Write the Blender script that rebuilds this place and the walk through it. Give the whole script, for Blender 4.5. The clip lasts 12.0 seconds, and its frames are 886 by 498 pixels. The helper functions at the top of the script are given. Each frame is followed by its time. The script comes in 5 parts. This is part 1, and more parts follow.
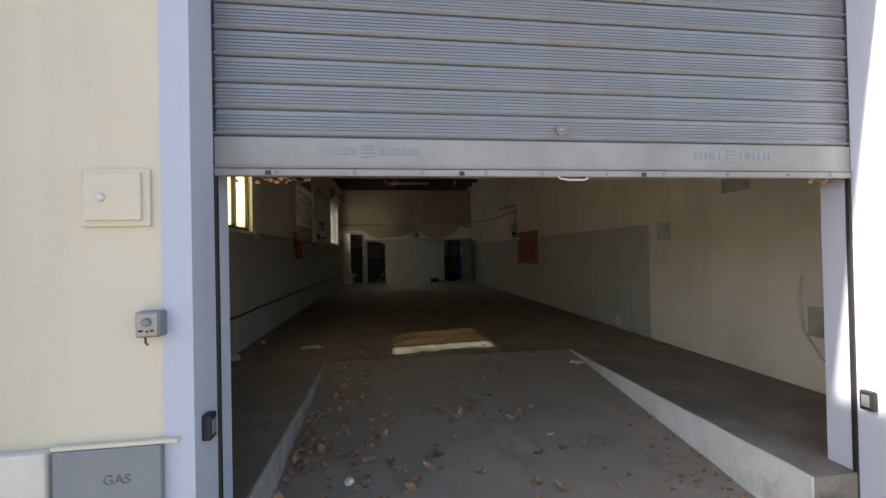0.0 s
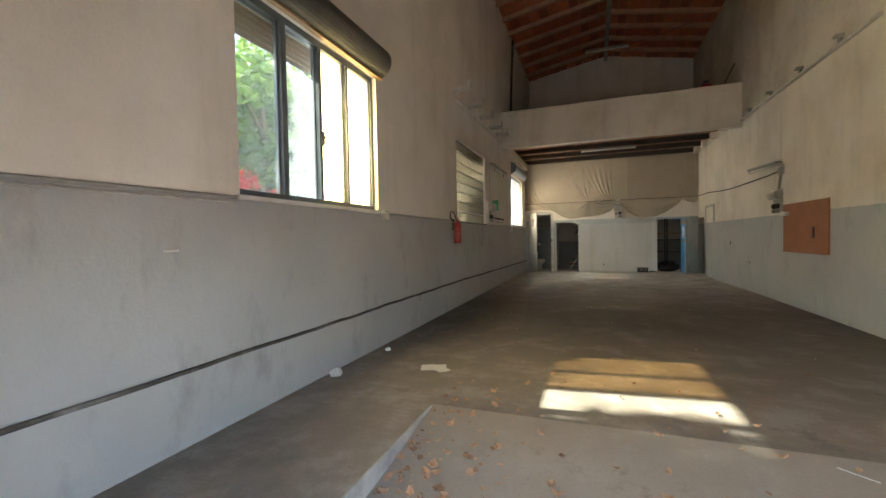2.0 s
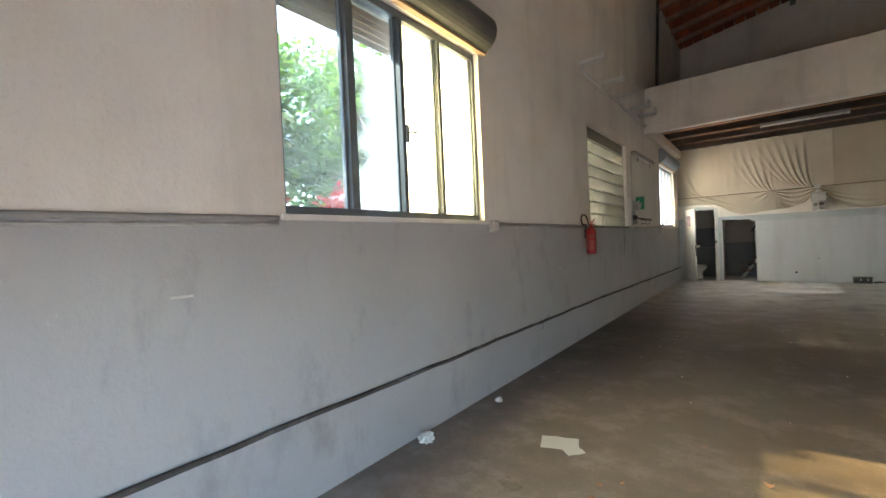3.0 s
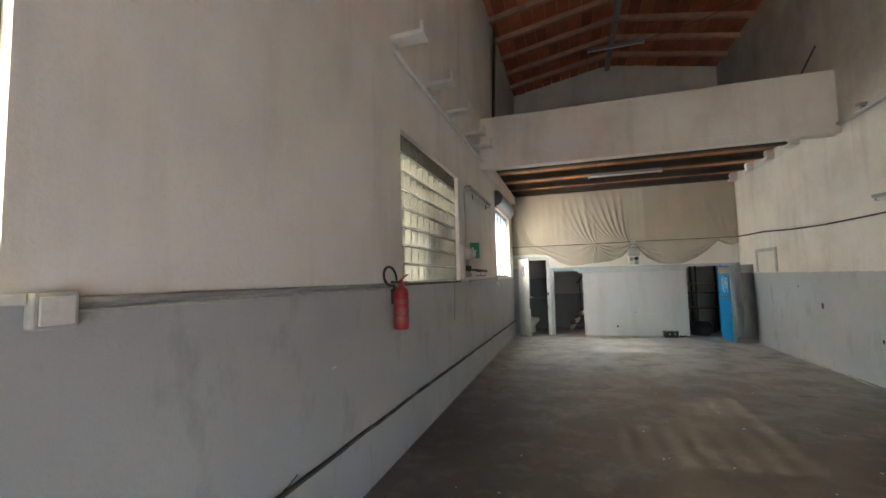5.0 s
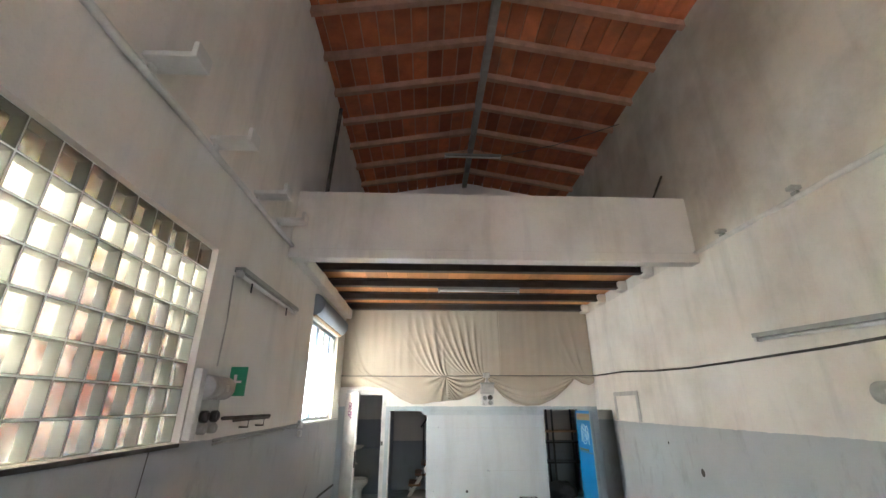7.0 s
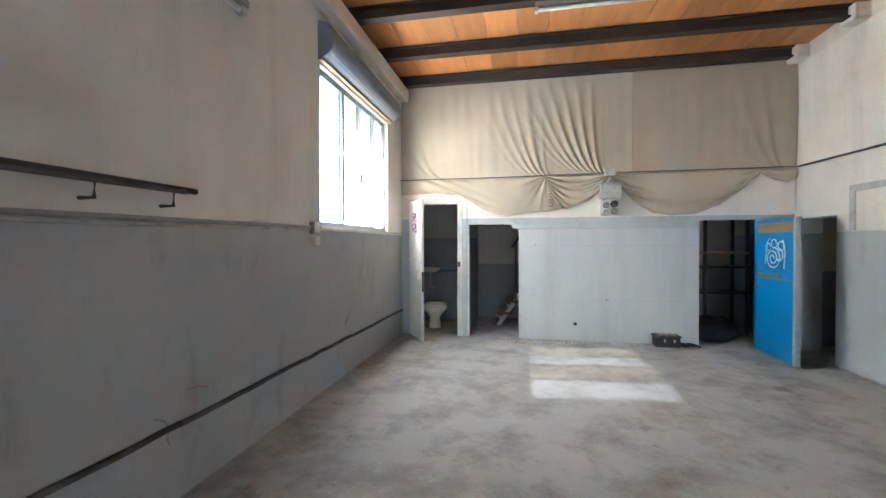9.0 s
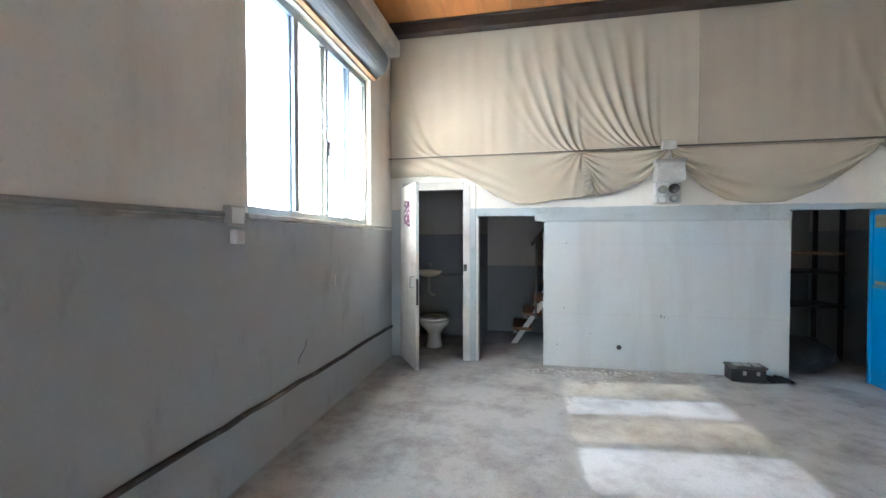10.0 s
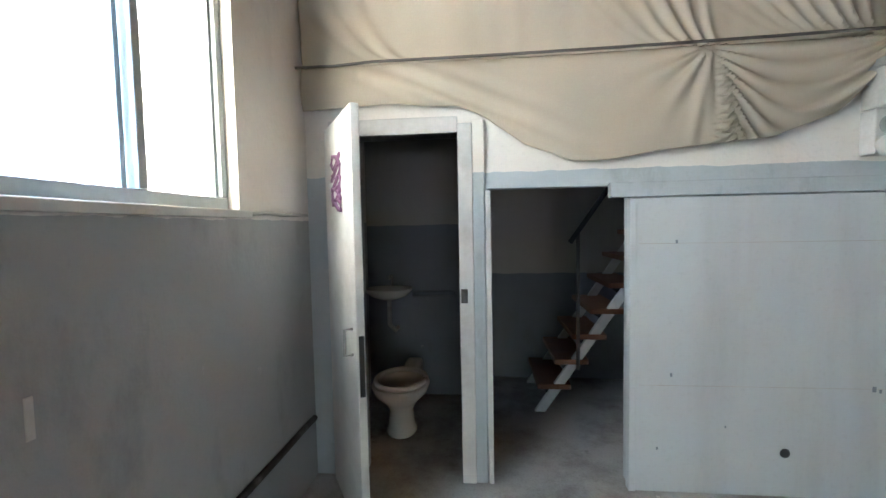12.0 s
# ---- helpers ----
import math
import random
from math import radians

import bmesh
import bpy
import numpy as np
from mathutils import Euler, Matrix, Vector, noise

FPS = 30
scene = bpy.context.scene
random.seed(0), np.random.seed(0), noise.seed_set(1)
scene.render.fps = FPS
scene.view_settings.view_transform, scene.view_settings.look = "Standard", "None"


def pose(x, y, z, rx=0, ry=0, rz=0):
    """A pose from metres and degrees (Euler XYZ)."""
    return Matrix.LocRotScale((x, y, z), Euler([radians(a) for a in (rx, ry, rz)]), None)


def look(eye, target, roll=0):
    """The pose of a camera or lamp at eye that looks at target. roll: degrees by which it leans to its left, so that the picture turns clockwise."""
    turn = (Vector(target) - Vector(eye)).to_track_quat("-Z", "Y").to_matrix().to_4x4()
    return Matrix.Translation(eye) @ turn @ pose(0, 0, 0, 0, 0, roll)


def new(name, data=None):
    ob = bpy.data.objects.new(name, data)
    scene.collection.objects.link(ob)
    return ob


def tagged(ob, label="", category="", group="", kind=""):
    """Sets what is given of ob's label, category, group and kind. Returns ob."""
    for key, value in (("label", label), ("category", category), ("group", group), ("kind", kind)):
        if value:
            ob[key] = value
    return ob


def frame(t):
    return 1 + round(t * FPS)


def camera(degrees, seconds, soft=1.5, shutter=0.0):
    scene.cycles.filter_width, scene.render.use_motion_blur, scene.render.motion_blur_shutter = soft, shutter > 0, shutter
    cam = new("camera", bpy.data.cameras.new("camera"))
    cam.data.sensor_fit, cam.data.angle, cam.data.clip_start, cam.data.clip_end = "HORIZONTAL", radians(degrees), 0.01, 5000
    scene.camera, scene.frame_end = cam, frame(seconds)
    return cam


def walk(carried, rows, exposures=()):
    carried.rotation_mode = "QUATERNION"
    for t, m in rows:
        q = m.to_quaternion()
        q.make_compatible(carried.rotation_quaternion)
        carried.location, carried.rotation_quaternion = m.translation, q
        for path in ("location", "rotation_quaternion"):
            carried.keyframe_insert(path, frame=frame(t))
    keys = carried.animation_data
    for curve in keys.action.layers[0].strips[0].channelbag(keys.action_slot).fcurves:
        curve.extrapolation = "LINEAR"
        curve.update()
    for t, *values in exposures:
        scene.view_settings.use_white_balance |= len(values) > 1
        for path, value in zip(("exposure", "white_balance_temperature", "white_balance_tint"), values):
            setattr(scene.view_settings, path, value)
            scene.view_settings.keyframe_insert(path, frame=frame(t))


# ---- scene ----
cam = camera(94.6, 12.0)
PATH = [
    (0, (1.889, -0.658, 1.211), (2.158, 1.323, 1.227), -1.2),
    (0.5, (2.122, -0.199, 1.221), (2.232, 1.797, 1.187), -0.9),
    (1, (2.262, 0.321, 1.193), (2.186, 2.318, 1.123), -0.6),
    (1.5, (2.357, 0.837, 1.211), (1.996, 2.802, 1.128), -0.6),
    (2, (2.306, 1.314, 1.228), (1.612, 3.189, 1.176), -1.1),
    (2.5, (2.111, 1.784, 1.316), (0.99, 3.44, 1.28), -2.2),
    (2.7, (2.053, 1.985, 1.339), (0.791, 3.537, 1.311), -2.6),
    (4.5, (1.598, 4.145, 1.491), (0.861, 6.002, 1.569), -1.8),
    (5, (1.511, 4.734, 1.573), (0.92, 6.639, 1.716), -1.4),
    (5.5, (1.543, 5.378, 1.611), (1.226, 7.325, 1.938), -0.5),
    (6, (1.613, 5.952, 1.689), (1.549, 7.874, 2.239), -0.1),
    (6.5, (1.695, 6.512, 1.736), (1.782, 8.366, 2.482), -0.2),
    (7, (1.777, 7.076, 1.787), (1.851, 8.941, 2.504), -0.0),
    (7.5, (1.835, 7.771, 1.726), (1.801, 9.724, 2.156), 0.2),
    (7.7, (1.879, 8.047, 1.681), (1.781, 10.018, 2.006), 0.5),
    (9.3, (1.835, 10.426, 1.387), (1.44, 12.386, 1.343), -0.2),
    (9.5, (1.755, 10.709, 1.411), (1.37, 12.671, 1.365), -0.2),
    (10, (1.592, 11.391, 1.409), (1.199, 13.352, 1.367), -0.0),
    (10.5, (1.417, 12.051, 1.472), (1.0, 14.006, 1.401), -0.0),
    (11, (1.296, 12.633, 1.493), (0.861, 14.583, 1.403), -0.2),
    (11.5, (1.185, 13.237, 1.517), (0.756, 15.187, 1.399), -0.5),
    (12, (1.022, 13.83, 1.485), (0.824, 15.817, 1.374), -1.1),
]
EXPOSURES = [(0.0, 1.2, 7300, 13), (0.5, 1.5, 7600, 13), (1.0, 2.15, 8300, 14), (1.5, 3.2, 7900, 13), (2.5, 4.0, 6600, 13), (4.5, 4.25, 6150, 13), (5.5, 4.6, 5800, 12), (6.5, 5.0, 5700, 12), (7.5, 4.9, 5800, 14), (9.5, 4.95, 5400, 13), (10.5, 4.75, 5250, 13), (11.5, 4.45, 5050, 12), (12.0, 4.35, 5450, 12)]
walk(cam, [(t, look(eye, target, roll)) for t, eye, target, roll in PATH], EXPOSURES)

# ---- world, sun ----
world = bpy.data.worlds.new("sky")
world.use_nodes = True
scene.world = world
wn = world.node_tree
sky = wn.nodes.new("ShaderNodeTexSky")
sky.sky_type = "NISHITA"
sky.sun_disc = False
sky.sun_elevation = radians(38.5)
sky.sun_rotation = radians(264.0)
wn.links.new(sky.outputs[0], wn.nodes["Background"].inputs[0])
wn.nodes["Background"].inputs[1].default_value = 0.15

sun = new("sun", bpy.data.lights.new("sun", "SUN"))
sun.data.energy, sun.data.angle, sun.data.color = 5.0, radians(0.9), (1.0, 0.93, 0.82)
sun.matrix_world = look((-12.25, -1.2, 10.0), (0, 0.0, 0))


def window_lamp(y0, y1, z0, z1, watts):
    """The bright sky in a window's opening."""
    ob = new("window_daylight", bpy.data.lights.new("window_daylight", "AREA"))
    ob.data.shape, ob.data.size, ob.data.size_y, ob.data.energy, ob.data.color = "RECTANGLE", y1 - y0, z1 - z0, watts, (0.93, 0.97, 1.0)
    ob.matrix_world = look((-0.20, (y0 + y1) / 2, (z0 + z1) / 2), (1.0, (y0 + y1) / 2, (z0 + z1) / 2))

window_lamp(13.56, 15.44, 1.62, 2.98, 6.0)
window_lamp(4.52, 5.42, 1.62, 2.96, 8.0)

# ---- materials ----
def nodes_of(name):
    m = bpy.data.materials.new(name)
    m.use_nodes = True
    nt = m.node_tree
    return m, nt, nt.nodes["Principled BSDF"], nt.nodes["Material Output"]


def add(nt, kind, **values):
    n = nt.nodes.new(kind)
    for k, v in values.items():
        n.inputs[k.replace("_", " ")].default_value = v
    return n


def math_node(nt, op, a, b=0.0):
    n = nt.nodes.new("ShaderNodeMath")
    n.operation = op
    for i, v in enumerate((a, b)):
        if isinstance(v, (int, float)):
            n.inputs[i].default_value = v
        else:
            nt.links.new(v, n.inputs[i])
    return n.outputs[0]


def mix(nt, fac, a, b, mode="MIX"):
    n = nt.nodes.new("ShaderNodeMixRGB")
    n.blend_type = mode
    for i, v in zip((0, 1, 2), (fac, a, b)):
        if isinstance(v, (int, float)):
            n.inputs[i].default_value = v
        elif isinstance(v, tuple):
            n.inputs[i].default_value = (*v, 1)
        else:
            nt.links.new(v, n.inputs[i])
    return n.outputs[0]


def noise_at(nt, coord, scale, detail=4.0, stretch=None, rough=0.55):
    n = add(nt, "ShaderNodeTexNoise", Scale=scale, Detail=detail, Roughness=rough)
    if stretch:
        mp = add(nt, "ShaderNodeMapping", Scale=stretch)
        nt.links.new(coord, mp.inputs[0])
        coord = mp.outputs[0]
    nt.links.new(coord, n.inputs["Vector"])
    return n.outputs[0]


def ramp(nt, value, lo, hi):
    n = add(nt, "ShaderNodeMapRange", From_Min=lo, From_Max=hi)
    nt.links.new(value, n.inputs[0])
    return n.outputs[0]


def bump(nt, bsdf, height, strength, distance=0.01):
    b = add(nt, "ShaderNodeBump", Strength=strength, Distance=distance)
    nt.links.new(height, b.inputs["Height"])
    nt.links.new(b.outputs[0], bsdf.inputs["Normal"])


def mat(name, color, rough=0.6, metal=0.0, vary=0.25, scale=6.0, grain=60.0, bumps=0.15, dirt=None, island=0.0, per_object=0.0, stretch=None, spec=None):
    """A worn plain surface: a base colour with broad blotches, fine grain and relief."""
    m, nt, p, out = nodes_of(name)
    co = add(nt, "ShaderNodeTexCoord").outputs["Object"]
    big = noise_at(nt, co, scale, 4, stretch)
    fine = noise_at(nt, co, grain, 3, stretch)
    dark = tuple(c * (1 - vary) for c in color)
    c = mix(nt, ramp(nt, big, 0.3, 0.7), dark, color)
    c = mix(nt, math_node(nt, "MULTIPLY", ramp(nt, fine, 0.35, 0.75), 0.25 * min(1, vary * 3)), c, tuple(x * 0.6 for x in color))
    if dirt:
        d = ramp(nt, noise_at(nt, co, scale * 0.37, 6, None, 0.7), 0.5, 0.72)
        c = mix(nt, math_node(nt, "MULTIPLY", d, 0.7), c, dirt)
    for amount, kind, socket in ((island, "ShaderNodeNewGeometry", "Random Per Island"), (per_object, "ShaderNodeObjectInfo", "Random")):
        if amount:
            r = add(nt, kind).outputs[socket]
            c = mix(nt, 1.0, c, mix(nt, r, (1 - amount,) * 3, (1 + amount, 1 + amount * 0.8, 1 + amount * 0.6)), "MULTIPLY")
    nt.links.new(c, p.inputs["Base Color"])
    p.inputs["Metallic"].default_value = metal
    if spec is not None:
        p.inputs["Specular IOR Level"].default_value = spec
    nt.links.new(math_node(nt, "ADD", math_node(nt, "MULTIPLY", fine, 0.2), rough - 0.1), p.inputs["Roughness"])
    bump(nt, p, math_node(nt, "ADD", fine, math_node(nt, "MULTIPLY", big, 2.0)), bumps, 0.004)
    return m


def wall_paint(name, upper, lower, split, from_y=-100.0, grime=0.35, warm=(0.42, 0.36, 0.28), relief=0.35, sooty_from=None):
    """Old plaster, painted in two tones that meet at one height, with smears, streaks and chips."""
    m, nt, p, out = nodes_of(name)
    co = add(nt, "ShaderNodeTexCoord").outputs["Object"]
    sep = add(nt, "ShaderNodeSeparateXYZ")
    nt.links.new(co, sep.inputs[0])
    wob = noise_at(nt, co, 9.0, 3)
    z = math_node(nt, "ADD", sep.outputs[2], math_node(nt, "MULTIPLY", math_node(nt, "SUBTRACT", wob, 0.5), 0.03))
    y = math_node(nt, "ADD", sep.outputs[1], math_node(nt, "MULTIPLY", math_node(nt, "SUBTRACT", wob, 0.5), 0.03))
    low = math_node(nt, "MULTIPLY", math_node(nt, "LESS_THAN", z, split), math_node(nt, "GREATER_THAN", y, from_y))
    blotch = noise_at(nt, co, 0.9, 6, None, 0.62)
    smear = noise_at(nt, co, 3.2, 6, (1.0, 1.0, 0.45), 0.65)
    streak = noise_at(nt, co, 3.0, 5, (1.0, 1.0, 0.12), 0.6)
    fine = noise_at(nt, co, 45.0, 4)
    up = mix(nt, math_node(nt, "MULTIPLY", ramp(nt, blotch, 0.42, 0.72), grime * 1.6), upper, warm)
    up = mix(nt, math_node(nt, "MULTIPLY", ramp(nt, streak, 0.52, 0.78), grime), up, (0.23, 0.21, 0.185))
    if sooty_from:
        soot = math_node(nt, "MULTIPLY", math_node(nt, "GREATER_THAN", z, sooty_from), math_node(nt, "ADD", 0.06, math_node(nt, "MULTIPLY", ramp(nt, blotch, 0.35, 0.7), 0.3)))
        up = mix(nt, soot, up, (0.27, 0.25, 0.225))
    dn = mix(nt, ramp(nt, blotch, 0.35, 0.7), lower, tuple(c * 0.86 for c in lower))
    dn = mix(nt, math_node(nt, "MULTIPLY", ramp(nt, smear, 0.55, 0.75), 0.5), dn, (0.14, 0.135, 0.125))
    dn = mix(nt, math_node(nt, "MULTIPLY", ramp(nt, noise_at(nt, co, 5.5, 5, None, 0.7), 0.68, 0.74), 0.35), dn, (0.6, 0.6, 0.58))
    c = mix(nt, low, up, dn)
    c = mix(nt, math_node(nt, "MULTIPLY", ramp(nt, fine, 0.55, 0.8), 0.12), c, (0.2, 0.19, 0.17))
    nt.links.new(c, p.inputs["Base Color"])
    nt.links.new(math_node(nt, "SUBTRACT", 0.85, math_node(nt, "MULTIPLY", low, 0.3)), p.inputs["Roughness"])
    h = math_node(nt, "ADD", math_node(nt, "MULTIPLY", smear, 2.0), math_node(nt, "MULTIPLY", fine, 0.5))
    bump(nt, p, h, relief, 0.012)
    return m


def concrete(name, base, stain, light, dusty=0.5):
    m, nt, p, out = nodes_of(name)
    co = add(nt, "ShaderNodeTexCoord").outputs["Object"]
    a = noise_at(nt, co, 0.55, 7, None, 0.65)
    b = noise_at(nt, co, 2.1, 8, None, 0.7)
    f = noise_at(nt, co, 70.0, 3)
    c = mix(nt, ramp(nt, a, 0.36, 0.66), base, stain)
    sep = add(nt, "ShaderNodeSeparateXYZ")
    nt.links.new(co, sep.inputs[0])
    # pale plaster dust trodden round the far end
    far_dust = math_node(nt, "MULTIPLY", ramp(nt, math_node(nt, "ADD", sep.outputs[1], math_node(nt, "MULTIPLY", a, 3.0)), 10.5, 14.5), ramp(nt, b, 0.22, 0.55))
    c = mix(nt, math_node(nt, "MULTIPLY", far_dust, 0.85), c, light)
    # and paler wear round the head of the ramp
    near_wear = math_node(nt, "MULTIPLY", ramp(nt, math_node(nt, "SUBTRACT", sep.outputs[1], math_node(nt, "MULTIPLY", a, 3.0)), 5.6, 3.2), ramp(nt, b, 0.2, 0.6))
    c = mix(nt, math_node(nt, "MULTIPLY", near_wear, 0.7), c, (0.33, 0.28, 0.23))
    c = mix(nt, math_node(nt, "MULTIPLY", ramp(nt, b, 0.5, 0.72), dusty), c, light)
    c = mix(nt, math_node(nt, "MULTIPLY", ramp(nt, noise_at(nt, co, 1.3, 6, None, 0.75), 0.6, 0.68), 0.55), c, tuple(x * 0.45 for x in base))
    c = mix(nt, math_node(nt, "MULTIPLY", ramp(nt, f, 0.5, 0.8), 0.3), c, tuple(x * 0.5 for x in base))
    nt.links.new(c, p.inputs["Base Color"])
    nt.links.new(math_node(nt, "ADD", 0.42, math_node(nt, "MULTIPLY", b, 0.5)), p.inputs["Roughness"])
    bump(nt, p, math_node(nt, "ADD", math_node(nt, "MULTIPLY", b, 1.5), math_node(nt, "MULTIPLY", f, 0.4)), 0.35, 0.006)
    return m


def pane_glass(name, tint, haze, haze_color):
    """Thin window glass: see-through, with a dusty film that scatters some of the light."""
    m, nt, p, out = nodes_of(name)
    nt.nodes.remove(p)
    co = add(nt, "ShaderNodeTexCoord").outputs["Object"]
    dust = ramp(nt, noise_at(nt, co, 2.3, 5, None, 0.65), 0.25, 0.8)
    tr = add(nt, "ShaderNodeBsdfTransparent", Color=(*tint, 1))
    di = add(nt, "ShaderNodeBsdfTranslucent", Color=(*haze_color, 1))
    gl = add(nt, "ShaderNodeBsdfGlossy", Roughness=0.06)
    one = nt.nodes.new("ShaderNodeMixShader")
    nt.links.new(math_node(nt, "MULTIPLY", math_node(nt, "ADD", math_node(nt, "MULTIPLY", dust, 0.5), 0.75), haze), one.inputs[0])
    nt.links.new(tr.outputs[0], one.inputs[1])
    nt.links.new(di.outputs[0], one.inputs[2])
    two = nt.nodes.new("ShaderNodeMixShader")
    two.inputs[0].default_value = 0.05
    nt.links.new(one.outputs[0], two.inputs[1])
    nt.links.new(gl.outputs[0], two.inputs[2])
    nt.links.new(two.outputs[0], out.inputs[0])
    return m


def block_glass():
    """The moulded back of a glass block: wavy refraction with a little milky scatter."""
    m, nt, p, out = nodes_of("block_glass")
    co = add(nt, "ShaderNodeTexCoord").outputs["Object"]
    p.inputs["Base Color"].default_value = (0.62, 0.58, 0.50, 1)
    p.inputs["Transmission Weight"].default_value = 1.0
    p.inputs["Roughness"].default_value = 0.05
    p.inputs["IOR"].default_value = 1.25
    w = noise_at(nt, co, 26.0, 2, (1.0, 1.3, 0.6))
    bump(nt, p, w, 1.0, 0.10)
    tr = add(nt, "ShaderNodeBsdfTransparent", Color=(0.62, 0.58, 0.50, 1))
    tl = add(nt, "ShaderNodeBsdfTranslucent", Color=(0.5, 0.52, 0.46, 1))
    one, two = nt.nodes.new("ShaderNodeMixShader"), nt.nodes.new("ShaderNodeMixShader")
    one.inputs[0].default_value = 0.35
    nt.links.new(p.outputs[0], one.inputs[1])
    nt.links.new(tr.outputs[0], one.inputs[2])
    two.inputs[0].default_value = 0.10
    nt.links.new(one.outputs[0], two.inputs[1])
    nt.links.new(tl.outputs[0], two.inputs[2])
    nt.links.new(two.outputs[0], out.inputs[0])
    return m


def block_side():
    """The pale greenish side walls inside a glass block; light soaks through them."""
    m, nt, p, out = nodes_of("block_side")
    co = add(nt, "ShaderNodeTexCoord").outputs["Object"]
    c = mix(nt, noise_at(nt, co, 30.0, 3), (0.74, 0.76, 0.73), (0.90, 0.91, 0.89))
    nt.links.new(c, p.inputs["Base Color"])
    p.inputs["Roughness"].default_value = 0.35
    tl = add(nt, "ShaderNodeBsdfTranslucent")
    nt.links.new(c, tl.inputs[0])
    ms = nt.nodes.new("ShaderNodeMixShader")
    ms.inputs[0].default_value = 0.5
    nt.links.new(p.outputs[0], ms.inputs[1])
    nt.links.new(tl.outputs[0], ms.inputs[2])
    nt.links.new(ms.outputs[0], out.inputs[0])
    return m


def block_front():
    """The smooth room-side face of a glass block: clear, with a wavy gloss."""
    m, nt, p, out = nodes_of("block_front")
    nt.nodes.remove(p)
    co = add(nt, "ShaderNodeTexCoord").outputs["Object"]
    tr = add(nt, "ShaderNodeBsdfTransparent", Color=(0.62, 0.61, 0.58, 1))
    gl = add(nt, "ShaderNodeBsdfGlossy", Roughness=0.12)
    bump(nt, gl, noise_at(nt, co, 18.0, 2), 0.4, 0.01)
    ms = nt.nodes.new("ShaderNodeMixShader")
    ms.inputs[0].default_value = 0.06
    nt.links.new(tr.outputs[0], ms.inputs[1])
    nt.links.new(gl.outputs[0], ms.inputs[2])
    nt.links.new(ms.outputs[0], out.inputs[0])
    return m


def leaf_mat(name, color, glow):
    """A thin leaf: part of the light goes through it."""
    m, nt, p, out = nodes_of(name)
    r = add(nt, "ShaderNodeNewGeometry").outputs["Random Per Island"]
    c = mix(nt, r, tuple(x * 0.55 for x in color), tuple(min(1, x * 1.5) for x in color))
    nt.links.new(c, p.inputs["Base Color"])
    p.inputs["Roughness"].default_value = 0.5
    t = nt.nodes.new("ShaderNodeBsdfTranslucent")
    nt.links.new(mix(nt, r, tuple(x * 0.7 for x in glow), glow), t.inputs[0])
    ms = nt.nodes.new("ShaderNodeMixShader")
    ms.inputs[0].default_value = 0.45
    nt.links.new(p.outputs[0], ms.inputs[1])
    nt.links.new(t.outputs[0], ms.inputs[2])
    nt.links.new(ms.outputs[0], out.inputs[0])
    return m


PLASTER = (0.73, 0.70, 0.655)
GREY = (0.40, 0.405, 0.41)
m_left = wall_paint("wall_paint_left", PLASTER, GREY, 1.53, grime=0.22)
m_right = wall_paint("wall_paint_right", (0.74, 0.70, 0.64), (0.42, 0.44, 0.45), 1.53, from_y=4.41, grime=0.3, sooty_from=3.72)
m_upper = wall_paint("upper_plaster", (0.75, 0.71, 0.66), GREY, -9, grime=0.24, warm=(0.42, 0.39, 0.35))
m_far = wall_paint("far_wall_paint", (0.77, 0.735, 0.67), (0.46, 0.51, 0.53), 1.78, grime=0.12)
# two-tone paint darkened to hold the shade of the rooms behind the openings
m_back = wall_paint("back_room_shaded_paint", (0.45, 0.42, 0.38), (0.20, 0.215, 0.23), 1.02, grime=0.3)
# the toilet's dim interior is likewise mixed into its wall colours
m_toilet = wall_paint("toilet_shaded_paint", (0.42, 0.40, 0.37), (0.20, 0.22, 0.24), 1.5, grime=0.3)
m_parapet = wall_paint("parapet_plaster", (0.74, 0.70, 0.64), GREY, -9, grime=0.3)
m_floor = concrete("floor_concrete", (0.14, 0.122, 0.105), (0.075, 0.063, 0.053), (0.47, 0.465, 0.46), 0.3)
m_ramp = concrete("ramp_concrete", (0.32, 0.265, 0.215), (0.22, 0.175, 0.14), (0.40, 0.345, 0.29), 0.5)
m_paving = concrete("pale_paving", (0.24, 0.225, 0.205), (0.18, 0.17, 0.155), (0.30, 0.285, 0.265), 0.4)
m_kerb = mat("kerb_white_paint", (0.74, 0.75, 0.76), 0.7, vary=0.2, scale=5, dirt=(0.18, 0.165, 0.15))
# left kerb: white paint with grime, its base also darkened for shade
m_kerb_shaded_dirty = mat("kerb_shaded_grimy_paint", (0.50, 0.495, 0.49), 0.75, vary=0.5, scale=4, dirt=(0.08, 0.07, 0.06))
m_cream = wall_paint("facade_cream", (0.64, 0.59, 0.49), GREY, -9, grime=0.17, warm=(0.54, 0.49, 0.40), relief=0.11)
m_blue_trim = wall_paint("facade_blue_trim", (0.46, 0.51, 0.63), GREY, -9, grime=0.12, warm=(0.52, 0.55, 0.62), relief=0.05)
m_steel = mat("galvanised_slats", (0.33, 0.345, 0.375), 0.42, 0.55, 0.22, 2.5, 90, 0.05, stretch=(0.4, 1, 2), dirt=(0.25, 0.23, 0.21))
m_bar = mat("bottom_rail_steel", (0.38, 0.37, 0.36), 0.5, 0.45, 0.25, 3, 90, 0.08, dirt=(0.3, 0.25, 0.2))
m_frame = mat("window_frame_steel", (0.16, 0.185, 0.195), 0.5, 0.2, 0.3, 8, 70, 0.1)
